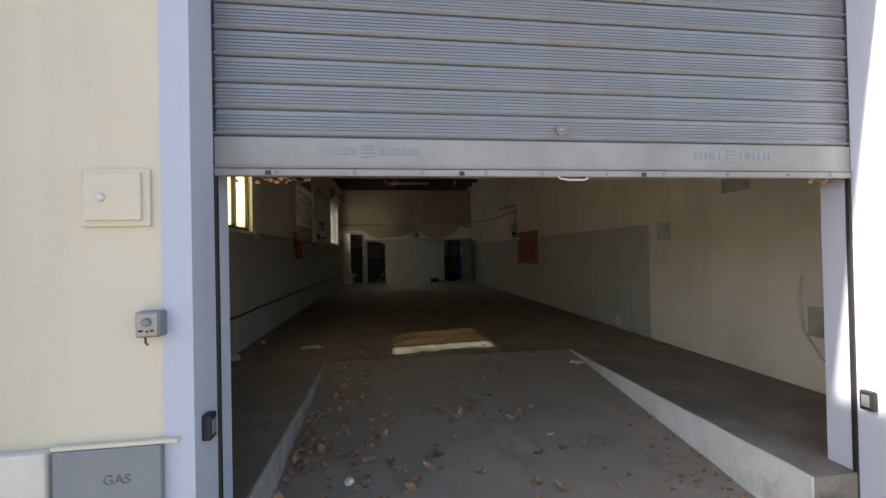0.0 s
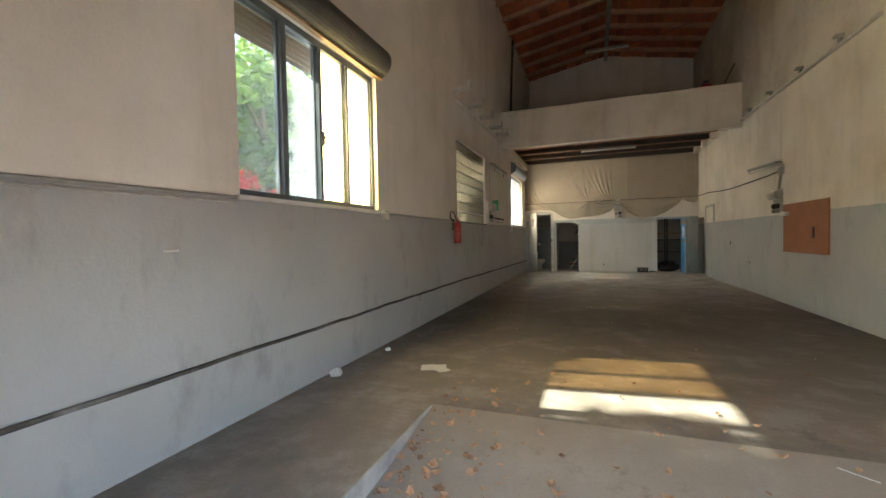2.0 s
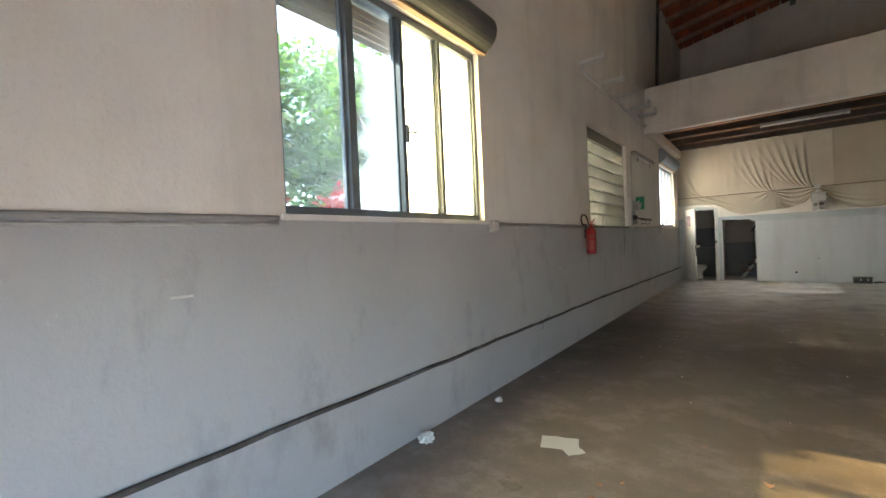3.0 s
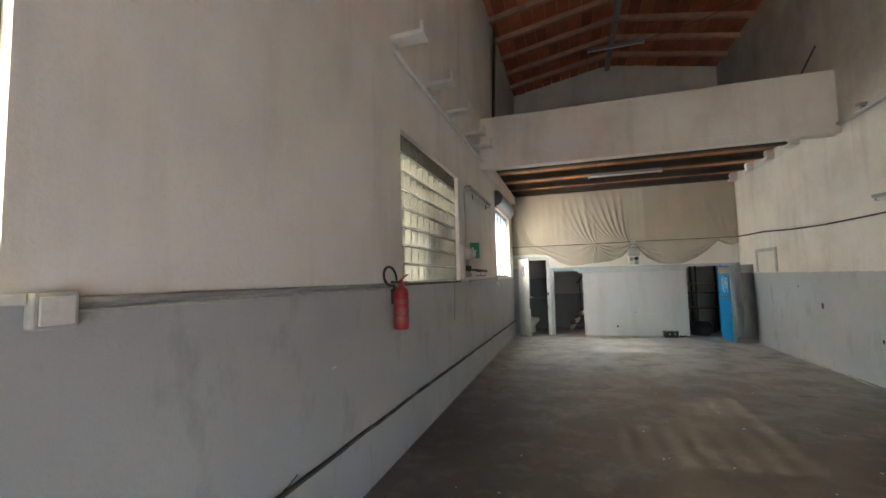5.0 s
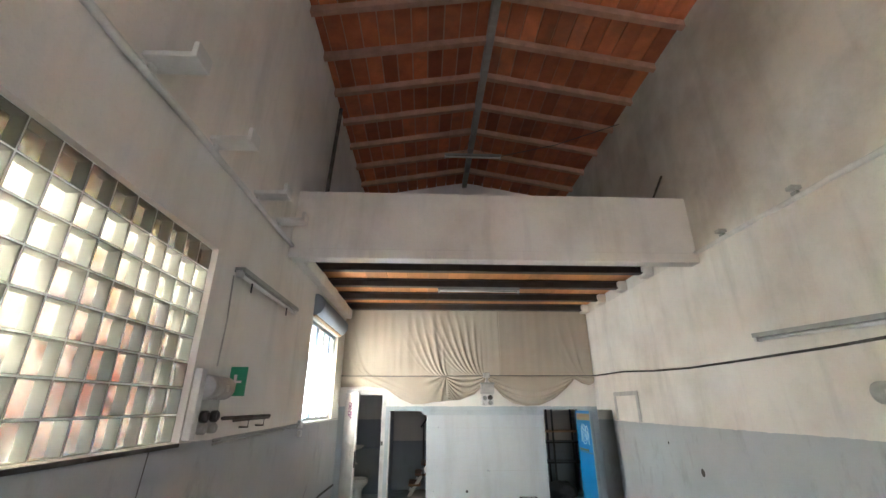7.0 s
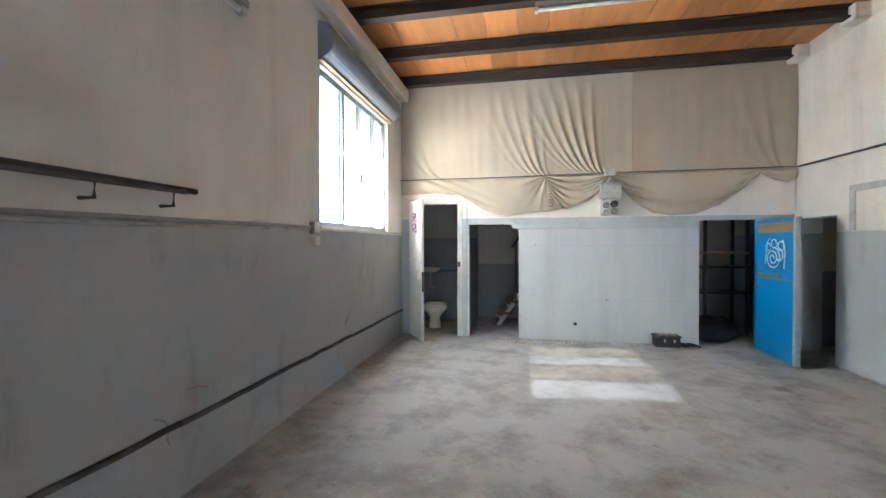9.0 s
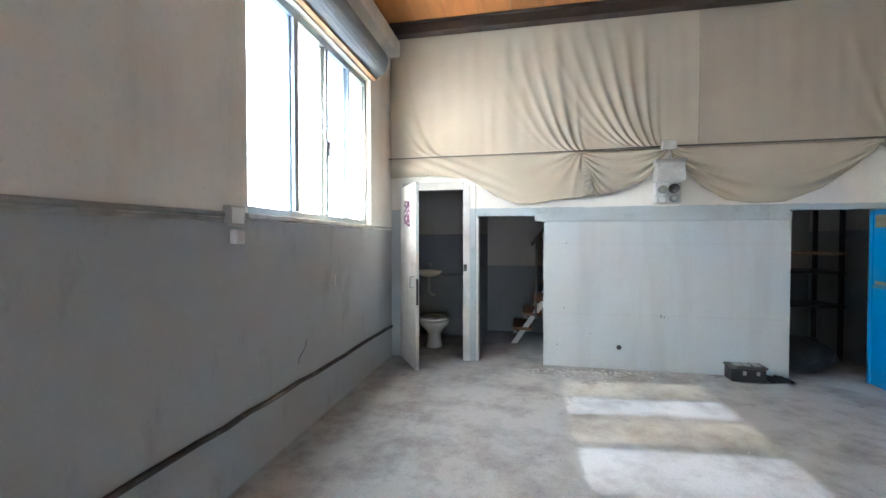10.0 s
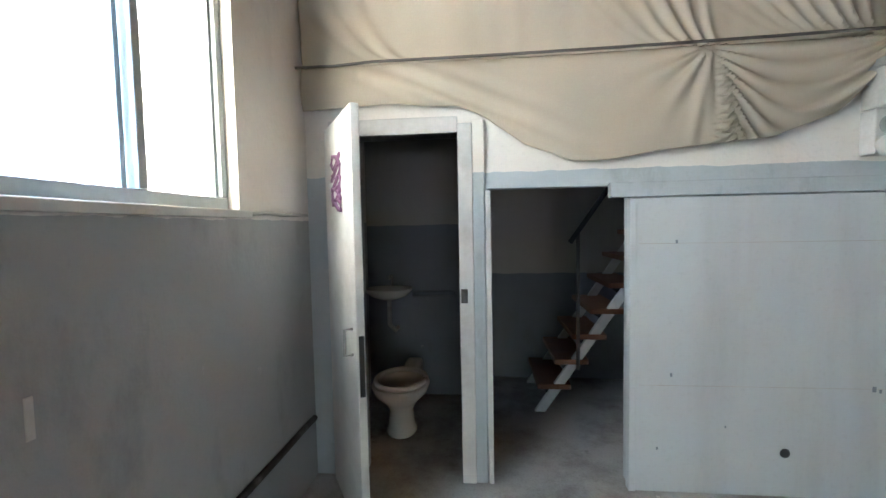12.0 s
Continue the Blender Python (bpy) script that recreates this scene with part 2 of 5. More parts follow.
# frame steel lightened: the glare of the daylight is in its colour
m_frame_pale = mat("window_frame_glare", (0.40, 0.45, 0.48), 0.5, 0.2, 0.2, 8, 70, 0.1)
m_glass = pane_glass("clear_pane", (0.37, 0.385, 0.395), 0.56, (0.85, 0.93, 0.95))
m_dim = pane_glass("grimy_pane", (0.66, 0.72, 0.72), 0.07, (0.50, 0.60, 0.66))
m_amber = pane_glass("cream_pane", (0.62, 0.54, 0.36), 0.46, (0.97, 0.90, 0.66))
m_cream_pane = pane_glass("pale_cream_pane", (0.40, 0.375, 0.31), 0.62, (0.97, 0.93, 0.80))
m_roll = mat("shutter_box_paint", (0.10, 0.098, 0.088), 0.55, 0.0, 0.3, 5, 50, 0.1)
m_blind = mat("wooden_blind_slats", (0.45, 0.26, 0.13), 0.6, 0.0, 0.2, 6, 40, 0.1)
m_block, m_block_side, m_block_front = block_glass(), block_side(), block_front()
m_mortar = mat("white_mortar", (0.7, 0.68, 0.63), 0.9, vary=0.3, scale=12, dirt=(0.2, 0.18, 0.15))
m_terra = mat("terracotta_tile", (0.55, 0.165, 0.07), 0.8, 0, 0.35, 4, 40, 0.2, dirt=(0.2, 0.10, 0.06), island=0.35)
m_rafter = mat("rafter_terracotta", (0.52, 0.30, 0.21), 0.8, 0, 0.3, 6, 40, 0.2, island=0.2)
m_ridge = mat("ridge_beam_grey", (0.40, 0.365, 0.325), 0.75, 0, 0.3, 6, 40, 0.2)
m_plank = mat("deck_planks_orange", (0.56, 0.24, 0.075), 0.6, 0, 0.25, 3, 30, 0.12, island=0.25, stretch=(3, 0.5, 3))
m_beam = mat("dark_beam", (0.055, 0.038, 0.03), 0.6, 0, 0.35, 5, 40, 0.2)
m_cloth = mat("canvas_cloth", (0.49, 0.43, 0.335), 0.9, 0, 0.2, 0.9, 120, 0.12, dirt=(0.37, 0.32, 0.255))
m_cloth_dark = mat("brown_canvas_cloth", (0.42, 0.36, 0.28), 0.9, 0, 0.16, 0.9, 120, 0.12, dirt=(0.33, 0.285, 0.225))
m_pvc = mat("pvc_conduit", (0.50, 0.49, 0.46), 0.5, 0, 0.3, 9, 60, 0.05, dirt=(0.25, 0.23, 0.2))
m_dust = mat("dusty_dark_pipe", (0.075, 0.068, 0.06), 0.75, 0, 0.5, 7, 50, 0.3, dirt=(0.3, 0.28, 0.26))
m_cable = mat("dark_cable", (0.10, 0.09, 0.08), 0.6, 0, 0.2)
m_white = mat("white_enamel", (0.66, 0.65, 0.62), 0.4, 0, 0.15, 6, 60, 0.04, dirt=(0.4, 0.38, 0.34))
m_box = mat("grey_plastic", (0.33, 0.33, 0.31), 0.45, 0, 0.2, 10, 60, 0.05)
m_black = mat("black_plastic", (0.022, 0.022, 0.024), 0.45, 0, 0.3, 10, 60, 0.05)
m_red = mat("red_enamel", (0.30, 0.009, 0.011), 0.3, 0, 0.15, 8, 80, 0.03)
m_label = mat("faded_label", (0.30, 0.055, 0.05), 0.5, 0, 0.3, 20)
m_green = mat("green_sign", (0.02, 0.27, 0.13), 0.45, 0, 0.15)
m_board = mat("rust_brown_board", (0.32, 0.115, 0.045), 0.65, 0, 0.2, 3, 50, 0.1)
m_bluedoor = mat("bright_blue_paint", (0.012, 0.24, 0.60), 0.4, 0, 0.12, 3, 60, 0.05)
m_wood = mat("bare_wood", (0.42, 0.27, 0.15), 0.65, 0, 0.3, 4, 50, 0.15, stretch=(0.3, 1, 4))
m_spray = mat("white_spray_paint", (0.78, 0.84, 0.88), 0.6, 0, 0.1)
m_pink = mat("purple_spray_paint", (0.27, 0.12, 0.24), 0.6, 0, 0.3)
m_panel = wall_paint("panel_paint", (0.52, 0.555, 0.57), GREY, -9, grime=0.26, warm=(0.42, 0.44, 0.45), relief=0.1)
m_ceramic = mat("ceramic", (0.72, 0.69, 0.63), 0.18, 0, 0.08, 6, 60, 0.01)
m_gasdoor = mat("grey_steel_door", (0.22, 0.25, 0.29), 0.5, 0.2, 0.15, 4, 80, 0.05)
m_paper = mat("paper", (0.72, 0.72, 0.69), 0.9, 0, 0.1)
m_leafdry = mat("dry_leaf", (0.43, 0.26, 0.16), 0.8, 0, 0.3, 30, 80, 0.2, island=0.45)
m_bark = mat("bark", (0.12, 0.085, 0.06), 0.9, 0, 0.4, 12, 60, 0.6)
m_leaf = leaf_mat("green_leaf", (0.08, 0.14, 0.035), (0.16, 0.30, 0.05))
m_creeper = leaf_mat("orange_creeper_leaf", (0.50, 0.13, 0.04), (0.90, 0.30, 0.10))
m_leaf_gold = leaf_mat("yellow_leaf", (0.30, 0.22, 0.03), (0.60, 0.45, 0.06))
m_flower = leaf_mat("red_flower", (0.45, 0.04, 0.035), (0.6, 0.06, 0.05))
m_orange = wall_paint("orange_render", (0.58, 0.20, 0.09), GREY, -9, grime=0.15, warm=(0.45, 0.17, 0.09))
m_tread = mat("stair_tread_wood", (0.20, 0.09, 0.045), 0.55, 0, 0.3, 5, 50, 0.1)
m_tube = mat("lamp_tube", (0.72, 0.72, 0.70), 0.3, 0, 0.1)
m_dkcloth = mat("dark_bag", (0.025, 0.028, 0.035), 0.7, 0, 0.3, 5, 60, 0.3)


# ---- building helpers ----
def bx(bm, x0, x1, y0, y1, z0, z1, bevel=0.0):
    made = bmesh.ops.create_cube(bm, size=1.0)["verts"]
    for v in made:
        v.co = Vector((x0 + (x1 - x0) * (v.co.x + 0.5), y0 + (y1 - y0) * (v.co.y + 0.5), z0 + (z1 - z0) * (v.co.z + 0.5)))
    if bevel:
        edges = list({e for v in made for e in v.link_edges})
        bmesh.ops.bevel(bm, geom=edges, offset=bevel, segments=2, affect="EDGES", profile=0.5)
    return made


def sweep(bm, points, r, seg=8, cap=True):
    """A round bar along a line of points. r: one radius, or one for each point."""
    pts = [Vector(p) for p in points]
    radii = [r] * len(pts) if isinstance(r, (int, float)) else r
    rings = []
    for i, p in enumerate(pts):
        d = (pts[min(i + 1, len(pts) - 1)] - pts[max(i - 1, 0)]).normalized()
        a = d.cross(Vector((0, 0, 1)) if abs(d.z) < 0.9 else Vector((1, 0, 0))).normalized()
        b = d.cross(a)
        rings.append([bm.verts.new(p + (a * math.cos(2 * math.pi * k / seg) + b * math.sin(2 * math.pi * k / seg)) * radii[i]) for k in range(seg)])
    for q, s in zip(rings, rings[1:]):
        for k in range(seg):
            bm.faces.new((q[k], q[(k + 1) % seg], s[(k + 1) % seg], s[k]))
    if cap:
        bm.faces.new(rings[0][::-1])
        bm.faces.new(rings[-1])
    return bm


def lathe(bm, profile, centre=(0, 0, 0), seg=24, sx=1.0, sy=1.0, axis=None):
    """A turned body from (radius, height) pairs."""
    rings = []
    for r, h in profile:
        ring = []
        for k in range(seg):
            a = 2 * math.pi * k / seg
            p = Vector((r * math.cos(a) * sx, r * math.sin(a) * sy, h))
            if axis:
                p = axis @ p
            ring.append(bm.verts.new(p + Vector(centre)))
        rings.append(ring)
    for q, s in zip(rings, rings[1:]):
        for k in range(seg):
            bm.faces.new((q[k], q[(k + 1) % seg], s[(k + 1) % seg], s[k]))
    bm.faces.new(rings[0][::-1])
    bm.faces.new(rings[-1])
    return bm


def prism(bm, outline, axis, a, b):
    """A flat outline pushed through along an axis from a to b."""
    def at(p, v):
        q = list(p)
        q.insert("xyz".index(axis), v)
        return Vector(q)
    lo = [bm.verts.new(at(p, a)) for p in outline]
    hi = [bm.verts.new(at(p, b)) for p in outline]
    n = len(outline)
    bm.faces.new(lo)
    bm.faces.new(hi[::-1])
    for i in range(n):
        bm.faces.new((lo[i], hi[i], hi[(i + 1) % n], lo[(i + 1) % n]))
    bmesh.ops.recalc_face_normals(bm, faces=bm.faces)
    return bm


def part(name, bm, material, parent=None, label="", smooth=False, kind=""):
    me = bpy.data.meshes.new(name)
    bm.to_mesh(me)
    bm.free()
    me.materials.append(material)
    if smooth:
        me.polygons.foreach_set("use_smooth", [True] * len(me.polygons))
    ob = new(name, me)
    if parent:
        ob.parent = parent
    return tagged(ob, label=label, kind=kind)


def block(name, dims, material, parent=None, label="", bevel=0.004, kind=""):
    bm = bmesh.new()
    bx(bm, *dims, bevel=bevel)
    return part(name, bm, material, parent, label, kind=kind)


def bar(name, points, r, material, parent=None, label="", seg=8, kind=""):
    return part(name, sweep(bmesh.new(), points, r, seg), material, parent, label, True, kind)


def thing(name, label, category, group="", kind=""):
    return tagged(new(name), label, category, group, kind)


def holed(bm, axis, a, b, u0, u1, z0, z1, holes):
    """A wall slab from a to b across its axis, with through openings (u0, u1, z0, z1)."""
    us = sorted({u0, u1, *(h for o in holes for h in o[:2] if u0 < h < u1)})
    zs = sorted({z0, z1, *(h for o in holes for h in o[2:] if z0 < h < z1)})
    def solid(i, j):
        if not (0 <= i < len(us) - 1 and 0 <= j < len(zs) - 1):
            return False
        cu, cz = (us[i] + us[i + 1]) / 2, (zs[j] + zs[j + 1]) / 2
        return not any(o[0] < cu < o[1] and o[2] < cz < o[3] for o in holes)
    def at(s, u, z):
        return (s, u, z) if axis == "x" else (u, s, z)
    verts = {}
    def v(*k):
        if k not in verts:
            verts[k] = bm.verts.new(at(*k))
        return verts[k]
    for i in range(len(us) - 1):
        for j in range(len(zs) - 1):
            if not solid(i, j):
                continue
            l, r, d, t = us[i], us[i + 1], zs[j], zs[j + 1]
            for s in (a, b):
                bm.faces.new((v(s, l, d), v(s, r, d), v(s, r, t), v(s, l, t)))
            for near, q in (((i - 1, j), ((l, d), (l, t))), ((i + 1, j), ((r, d), (r, t))), ((i, j - 1), ((l, d), (r, d))), ((i, j + 1), ((l, t), (r, t)))):
                if not solid(*near):
                    (p1, p2) = q
                    bm.faces.new((v(a, *p1), v(a, *p2), v(b, *p2), v(b, *p1)))
    bmesh.ops.recalc_face_normals(bm, faces=bm.faces)
    return bm


# ---- the large structure ----
W, FAR, RAMP_END, STREET = 5.37, 16.2, 4.1, -0.36
UP = 0.0                      # the left wall face at the loft; it leans in above
WIN_A, WIN_B = 3.50, 13.52     # where the two steel windows begin
BLOCK_Y, BLOCK_Z = 8.30, 1.54

ground = bmesh.new()
bx(ground, -300, 300, -300, 300, STREET - 0.5, STREET)
part("ground", ground, m_paving, kind="structure", label="worn pale paving outside the workshop")

fl = bmesh.new()
bx(fl, 0, W, RAMP_END, FAR, -0.3, 0)
bx(fl, 0, 1.17, 1.35, RAMP_END, -0.3, 0)
bx(fl, 4.06, W, 1.35, RAMP_END, -0.3, 0)
bx(fl, 4.06, 4.333, 1.2, 1.35, -0.36, 0)
bx(fl, 0, W, FAR, 17.8, -0.3, 0)
bx(fl, W, W + 1.3, 15.0, 16.4, -0.3, 0)
part("floor", fl, m_floor, kind="structure", label="stained dusty concrete floor with raised side strips")
part("ramp", prism(bmesh.new(), [(1.0, STREET + 0.002), (RAMP_END, 0.0), (RAMP_END, -0.5), (1.0, -0.5)], "x", 1.17, 4.06), m_ramp, kind="structure",
     label="worn concrete ramp rising from the street")
for x0, x1, n, y0 in ((1.167, 1.180, "left", 1.36), (4.048, 4.063, "right", 1.2)):
    k = bmesh.new()
    rows = []
    for i in range(49):
        y = y0 + (RAMP_END - 0.04 - y0) * i / 48
        j = 0.006 * noise.noise(Vector((x0 * 3, y * 4, 0)))
        rows.append([k.verts.new((x, y, z)) for x, z in ((x0 + j, -0.45), (x1 + j, -0.45), (x1 + j, 0.004 + j * 0.5), (x0 + j, 0.005 + j * 0.5))])
    for p, q in zip(rows, rows[1:]):
        for i in range(4):
            k.faces.new((p[i], p[(i + 1) % 4], q[(i + 1) % 4], q[i]))
    k.faces.new(rows[0])
    k.faces.new(rows[-1][::-1])
    bmesh.ops.recalc_face_normals(k, faces=k.faces)
    part("kerb_" + n, k, m_kerb_shaded_dirty if n == "left" else m_kerb, kind="structure", label="scuffed white painted kerb edge beside the ramp")

left_holes = [(WIN_A, WIN_A + 1.95, 1.56, 3.06), (BLOCK_Y, BLOCK_Y + 2.1, BLOCK_Z, BLOCK_Z + 1.49), (WIN_B, WIN_B + 1.95, 1.57, 3.08)]
part("wall_left", holed(bmesh.new(), "x", -0.35, 0, 1.35, 17.8, -0.4, 3.70, left_holes), m_left, kind="structure",
     label="grimy plaster wall with a grey painted dado")
lu = prism(bmesh.new(), [(-0.35, 3.70), (0.0, 3.70), (0.13, 7.1), (-0.35, 7.1)], "y", 1.35, 17.8)
part("wall_left_upper", lu, m_upper, kind="structure", label="grimy grey-beige plaster upper wall")
part("wall_right", holed(bmesh.new(), "x", W, W + 0.3, 1.35, 17.8, -0.4, 7.1, [(15.42, 16.12, -0.5, 1.72)]), m_right, kind="structure",
     label="blotchy cream plaster wall with a grey painted dado")
part("wall_far", holed(bmesh.new(), "y", 16.15, 16.25, 0, W, -0.01, 3.86, [(0.30, 0.89, -0.5, 2.0), (1.05, 1.82, -0.5, 1.69), (4.22, 5.0, -0.5, 1.72)]), m_far,
     kind="structure", label="partition wall, cream above a grey dado, with three door openings")
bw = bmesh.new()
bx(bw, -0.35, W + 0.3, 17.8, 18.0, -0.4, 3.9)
part("wall_back", bw, m_back, kind="structure", label="back wall in two tones of old paint, darkened for shade")
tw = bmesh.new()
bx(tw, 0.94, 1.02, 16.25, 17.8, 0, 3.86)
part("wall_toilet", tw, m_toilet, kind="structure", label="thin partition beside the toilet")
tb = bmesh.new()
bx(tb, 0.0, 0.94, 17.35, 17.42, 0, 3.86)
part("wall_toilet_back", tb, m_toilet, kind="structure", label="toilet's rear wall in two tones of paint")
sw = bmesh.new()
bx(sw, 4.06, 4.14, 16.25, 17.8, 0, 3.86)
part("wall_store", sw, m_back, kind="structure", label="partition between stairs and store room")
gw = bmesh.new()
prism(gw, [(-0.35, 3.86), (W + 0.3, 3.86), (W + 0.3, 7.0), (2.73, 7.6), (-0.35, 7.0)], "y", 16.72, 16.9)
part("wall_gable", gw, m_upper, kind="structure", label="grimy plaster gable wall above the loft")
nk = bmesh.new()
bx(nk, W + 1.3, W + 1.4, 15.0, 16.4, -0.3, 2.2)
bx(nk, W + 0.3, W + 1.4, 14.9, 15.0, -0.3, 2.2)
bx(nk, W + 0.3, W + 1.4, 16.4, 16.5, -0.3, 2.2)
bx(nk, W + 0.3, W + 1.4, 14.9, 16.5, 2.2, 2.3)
part("wall_closet", nk, m_back, kind="structure", label="closet beyond the side doorway, its paint darkened for shade")

# street front
ft = bmesh.new()
holed(ft, "y", 1.0, 1.35, -0.35, W + 0.3, STREET - 0.1, 7.6, [(1.055, 4.45, STREET - 0.1, 3.1)])
part("wall_front", ft, m_cream, kind="structure", label="cream plastered street facade")
for n, x0, x1 in (("left", 1.055, 1.16), ("right", 4.335, 4.45)):
    jb = bmesh.new()
    bx(jb, x0, x1, 0.992, 1.354, STREET, 3.1)
    part("trim_" + n, jb, m_blue_trim, kind="structure", label="pale blue painted door jamb")
hd = bmesh.new()
bx(hd, 1.16, 4.335, 0.992, 1.354, 2.98, 3.1)
part("trim_head", hd, m_blue_trim, kind="structure", label="pale blue painted lintel")

# roof: terracotta tiles on rafters
RIDGE_X, EAVE_Z, RIDGE_Z = 2.73, 6.90, 7.40
roof = bmesh.new()
rng = random.Random(3)
rafter_y = [10.45 + 0.79 * k for k in range(-11, 8)]
spans = [1.36] + rafter_y + [16.71]
n_across = 11
for side in (0, 1):
    xa, xb = (UP - 0.02, RIDGE_X) if side == 0 else (W + 0.02, RIDGE_X)
    for ya, yb in zip(spans, spans[1:]):
        for i in range(n_across):
            u0, u1 = i / n_across + 0.004, (i + 1) / n_across - 0.004
            lift = rng.uniform(0, 0.014)
            vs = []
            for dz in (0.0, 0.04):
                for u, y in ((u0, ya), (u1, ya), (u1, yb), (u0, yb)):
                    vs.append(roof.verts.new((xa + (xb - xa) * u, y, EAVE_Z + (RIDGE_Z - EAVE_Z) * u + lift + dz)))
            for f in ((0, 1, 2, 3), (4, 7, 6, 5), (0, 4, 5, 1), (1, 5, 6, 2), (2, 6, 7, 3), (3, 7, 4, 0)):
                roof.faces.new([vs[q] for q in f])
bmesh.ops.recalc_face_normals(roof, faces=roof.faces)
part("ceiling", roof, m_terra, kind="structure", label="pitched ceiling of bare terracotta tiles")
cover = bmesh.new()
prism(cover, [(-0.4, 6.93), (RIDGE_X, 7.50), (W + 0.4, 6.93), (W + 0.4, 7.1), (RIDGE_X, 7.7), (-0.4, 7.1)], "y", 0.9, 17.0)
part("roof", cover, m_rafter, kind="structure", label="roof covering over the tiles")
for k, y in enumerate(rafter_y):
    rb = bmesh.new()
    for xa, xb in ((UP - 0.05, RIDGE_X - 0.04), (W + 0.05, RIDGE_X + 0.04)):
        prism(rb, [(xa, EAVE_Z - 0.11), (xb, RIDGE_Z - 0.12), (xb, RIDGE_Z + 0.005), (xa, EAVE_Z + 0.005)], "y", y - 0.045, y + 0.045)
    tagged(part("rafter", rb, m_rafter), "terracotta-coloured roof rafter pair", "rafter", "roof rafters")
rd = bmesh.new()
bx(rd, RIDGE_X - 0.06, RIDGE_X + 0.06, 1.36, 16.71, RIDGE_Z - 0.15, RIDGE_Z + 0.03, 0.008)
tagged(part("ridge_beam", rd, m_ridge), "grey weathered ridge beam under the roof", "beam")

# loft over the far end
pp = bmesh.new()
bx(pp, UP, W, 12.06, 12.20, 3.60, 4.52, 0.012)
part("wall_parapet", pp, m_parapet, kind="structure", label="plastered solid parapet of the loft")
pb = bmesh.new()
bx(pb, UP, W, 12.03, 12.22, 3.55, 3.68, 0.008)
part("trim_parapet", pb, m_parapet, kind="structure", label="plaster band under the loft parapet")
dk = bmesh.new()
n = 15
for i in range(n):
    for ya, yb in ((12.22, 13.25), (13.25, 14.15), (14.15, 15.08), (15.08, 16.0), (16.0, 17.79)):
        x0, x1 = W * i / n + 0.003, W * (i + 1) / n - 0.003
        lift = rng.uniform(0, 0.012)
        bx(dk, x0, x1, ya + 0.002, yb - 0.002, 3.91 + lift, 3.96)
part("ceiling_loft", dk, m_plank, kind="structure", label="orange hollow-clay planks of the loft underside")
lf = bmesh.new()
bx(lf, UP, W, 12.2, 16.72, 3.962, 4.02)
part("floor_loft", lf, m_floor, kind="structure", label="loft floor slab")
for y in (12.36, 13.25, 14.15, 15.08, 16.0):
    bb = bmesh.new()
    bx(bb, 0, W, y - 0.06, y + 0.06, 3.77, 3.79, 0.003)
    bx(bb, 0, W, y - 0.02, y + 0.02, 3.79, 3.90)
    bx(bb, 0, W, y - 0.06, y + 0.06, 3.89, 3.91, 0.003)
    tagged(part("loft_beam", bb, m_beam), "dark brown steel beam under the loft", "beam", "loft beams")
    bp = bmesh.new()
    bx(bp, W - 0.15, W + 0.01, y - 0.11, y + 0.11, 3.72, 3.905, 0.03)
    tagged(part("beam_seat", bp, m_parapet), "whitewashed plaster seat at a beam end", "beam seat", "beam seats")
lg = bmesh.new()
bx(lg, -0.02, 0.13, 12.22, 16.15, 3.58, 3.768, 0.02)
part("trim_cornice", lg, m_parapet, kind="structure", label="plaster ledge under the loft beams")


# ---- windows ----
def steel_window(name, y0, z0, z1, frame_mat, amber, label):
    """Four tall panes in a steel frame, set back in the wall."""
    w = thing(name, label, "window", kind="structure")
    edges = [0.0, 0.52, 0.99, 1.43, 1.95] if y0 == WIN_A else [0.0, 0.60, 1.07, 1.51, 1.95]
    f = bmesh.new()
    bx(f, -0.13, -0.05, y0, y0 + 1.95, z0, z0 + 0.05, 0.004)
    bx(f, -0.13, -0.05, y0, y0 + 1.95, z1 - 0.06, z1, 0.004)
    bx(f, -0.13, -0.05, y0, y0 + 0.035, z0 + 0.05, z1 - 0.06, 0.004)
    bx(f, -0.13, -0.05, y0 + 1.915, y0 + 1.95, z0 + 0.05, z1 - 0.06, 0.004)
    part("window_frame", f, frame_mat, w)
    for e, wide in zip(edges[1:4], (0.06, 0.04, 0.035)):
        block("mullion", (-0.12, -0.04, y0 + e - wide / 2, y0 + e + wide / 2, z0 + 0.05, z1 - 0.06), frame_mat, w)
    for i in range(4):
        p = block("pane", (-0.092, -0.086, y0 + edges[i] + 0.012, y0 + edges[i + 1] - 0.012, z0 + 0.05, z1 - 0.06), (m_amber if y0 == WIN_A else m_cream_pane) if i in amber else (m_dim if y0 == WIN_A else m_glass), w,
                  "cream translucent pane" if i in amber else "dusty clear glass pane", 0)
        for yy in (y0 + edges[i] + 0.03, y0 + edges[i + 1] - 0.05):
            block("sash_bar", (-0.105, -0.07, yy, yy + 0.02, z0 + 0.05, z1 - 0.06), frame_mat, w, bevel=0.003)
    hy = y0 + edges[2] + 0.03
    hb = bmesh.new()
    bx(hb, -0.05, -0.03, hy - 0.015, hy + 0.015, z0 + 0.55, z0 + 0.68, 0.004)
    sweep(hb, [(-0.035, hy, z0 + 0.62), (0.0, hy, z0 + 0.62), (0.005, hy + 0.06, z0 + 0.63)], 0.008, 6)
    part("window_handle", hb, m_box, w, "small metal catch")
    block("window_sill", (-0.05, 0.028, y0 - 0.03, y0 + 2.0, z0 - 0.035, z0 - 0.002), m_white, w, "thin dusty sill")
    return w


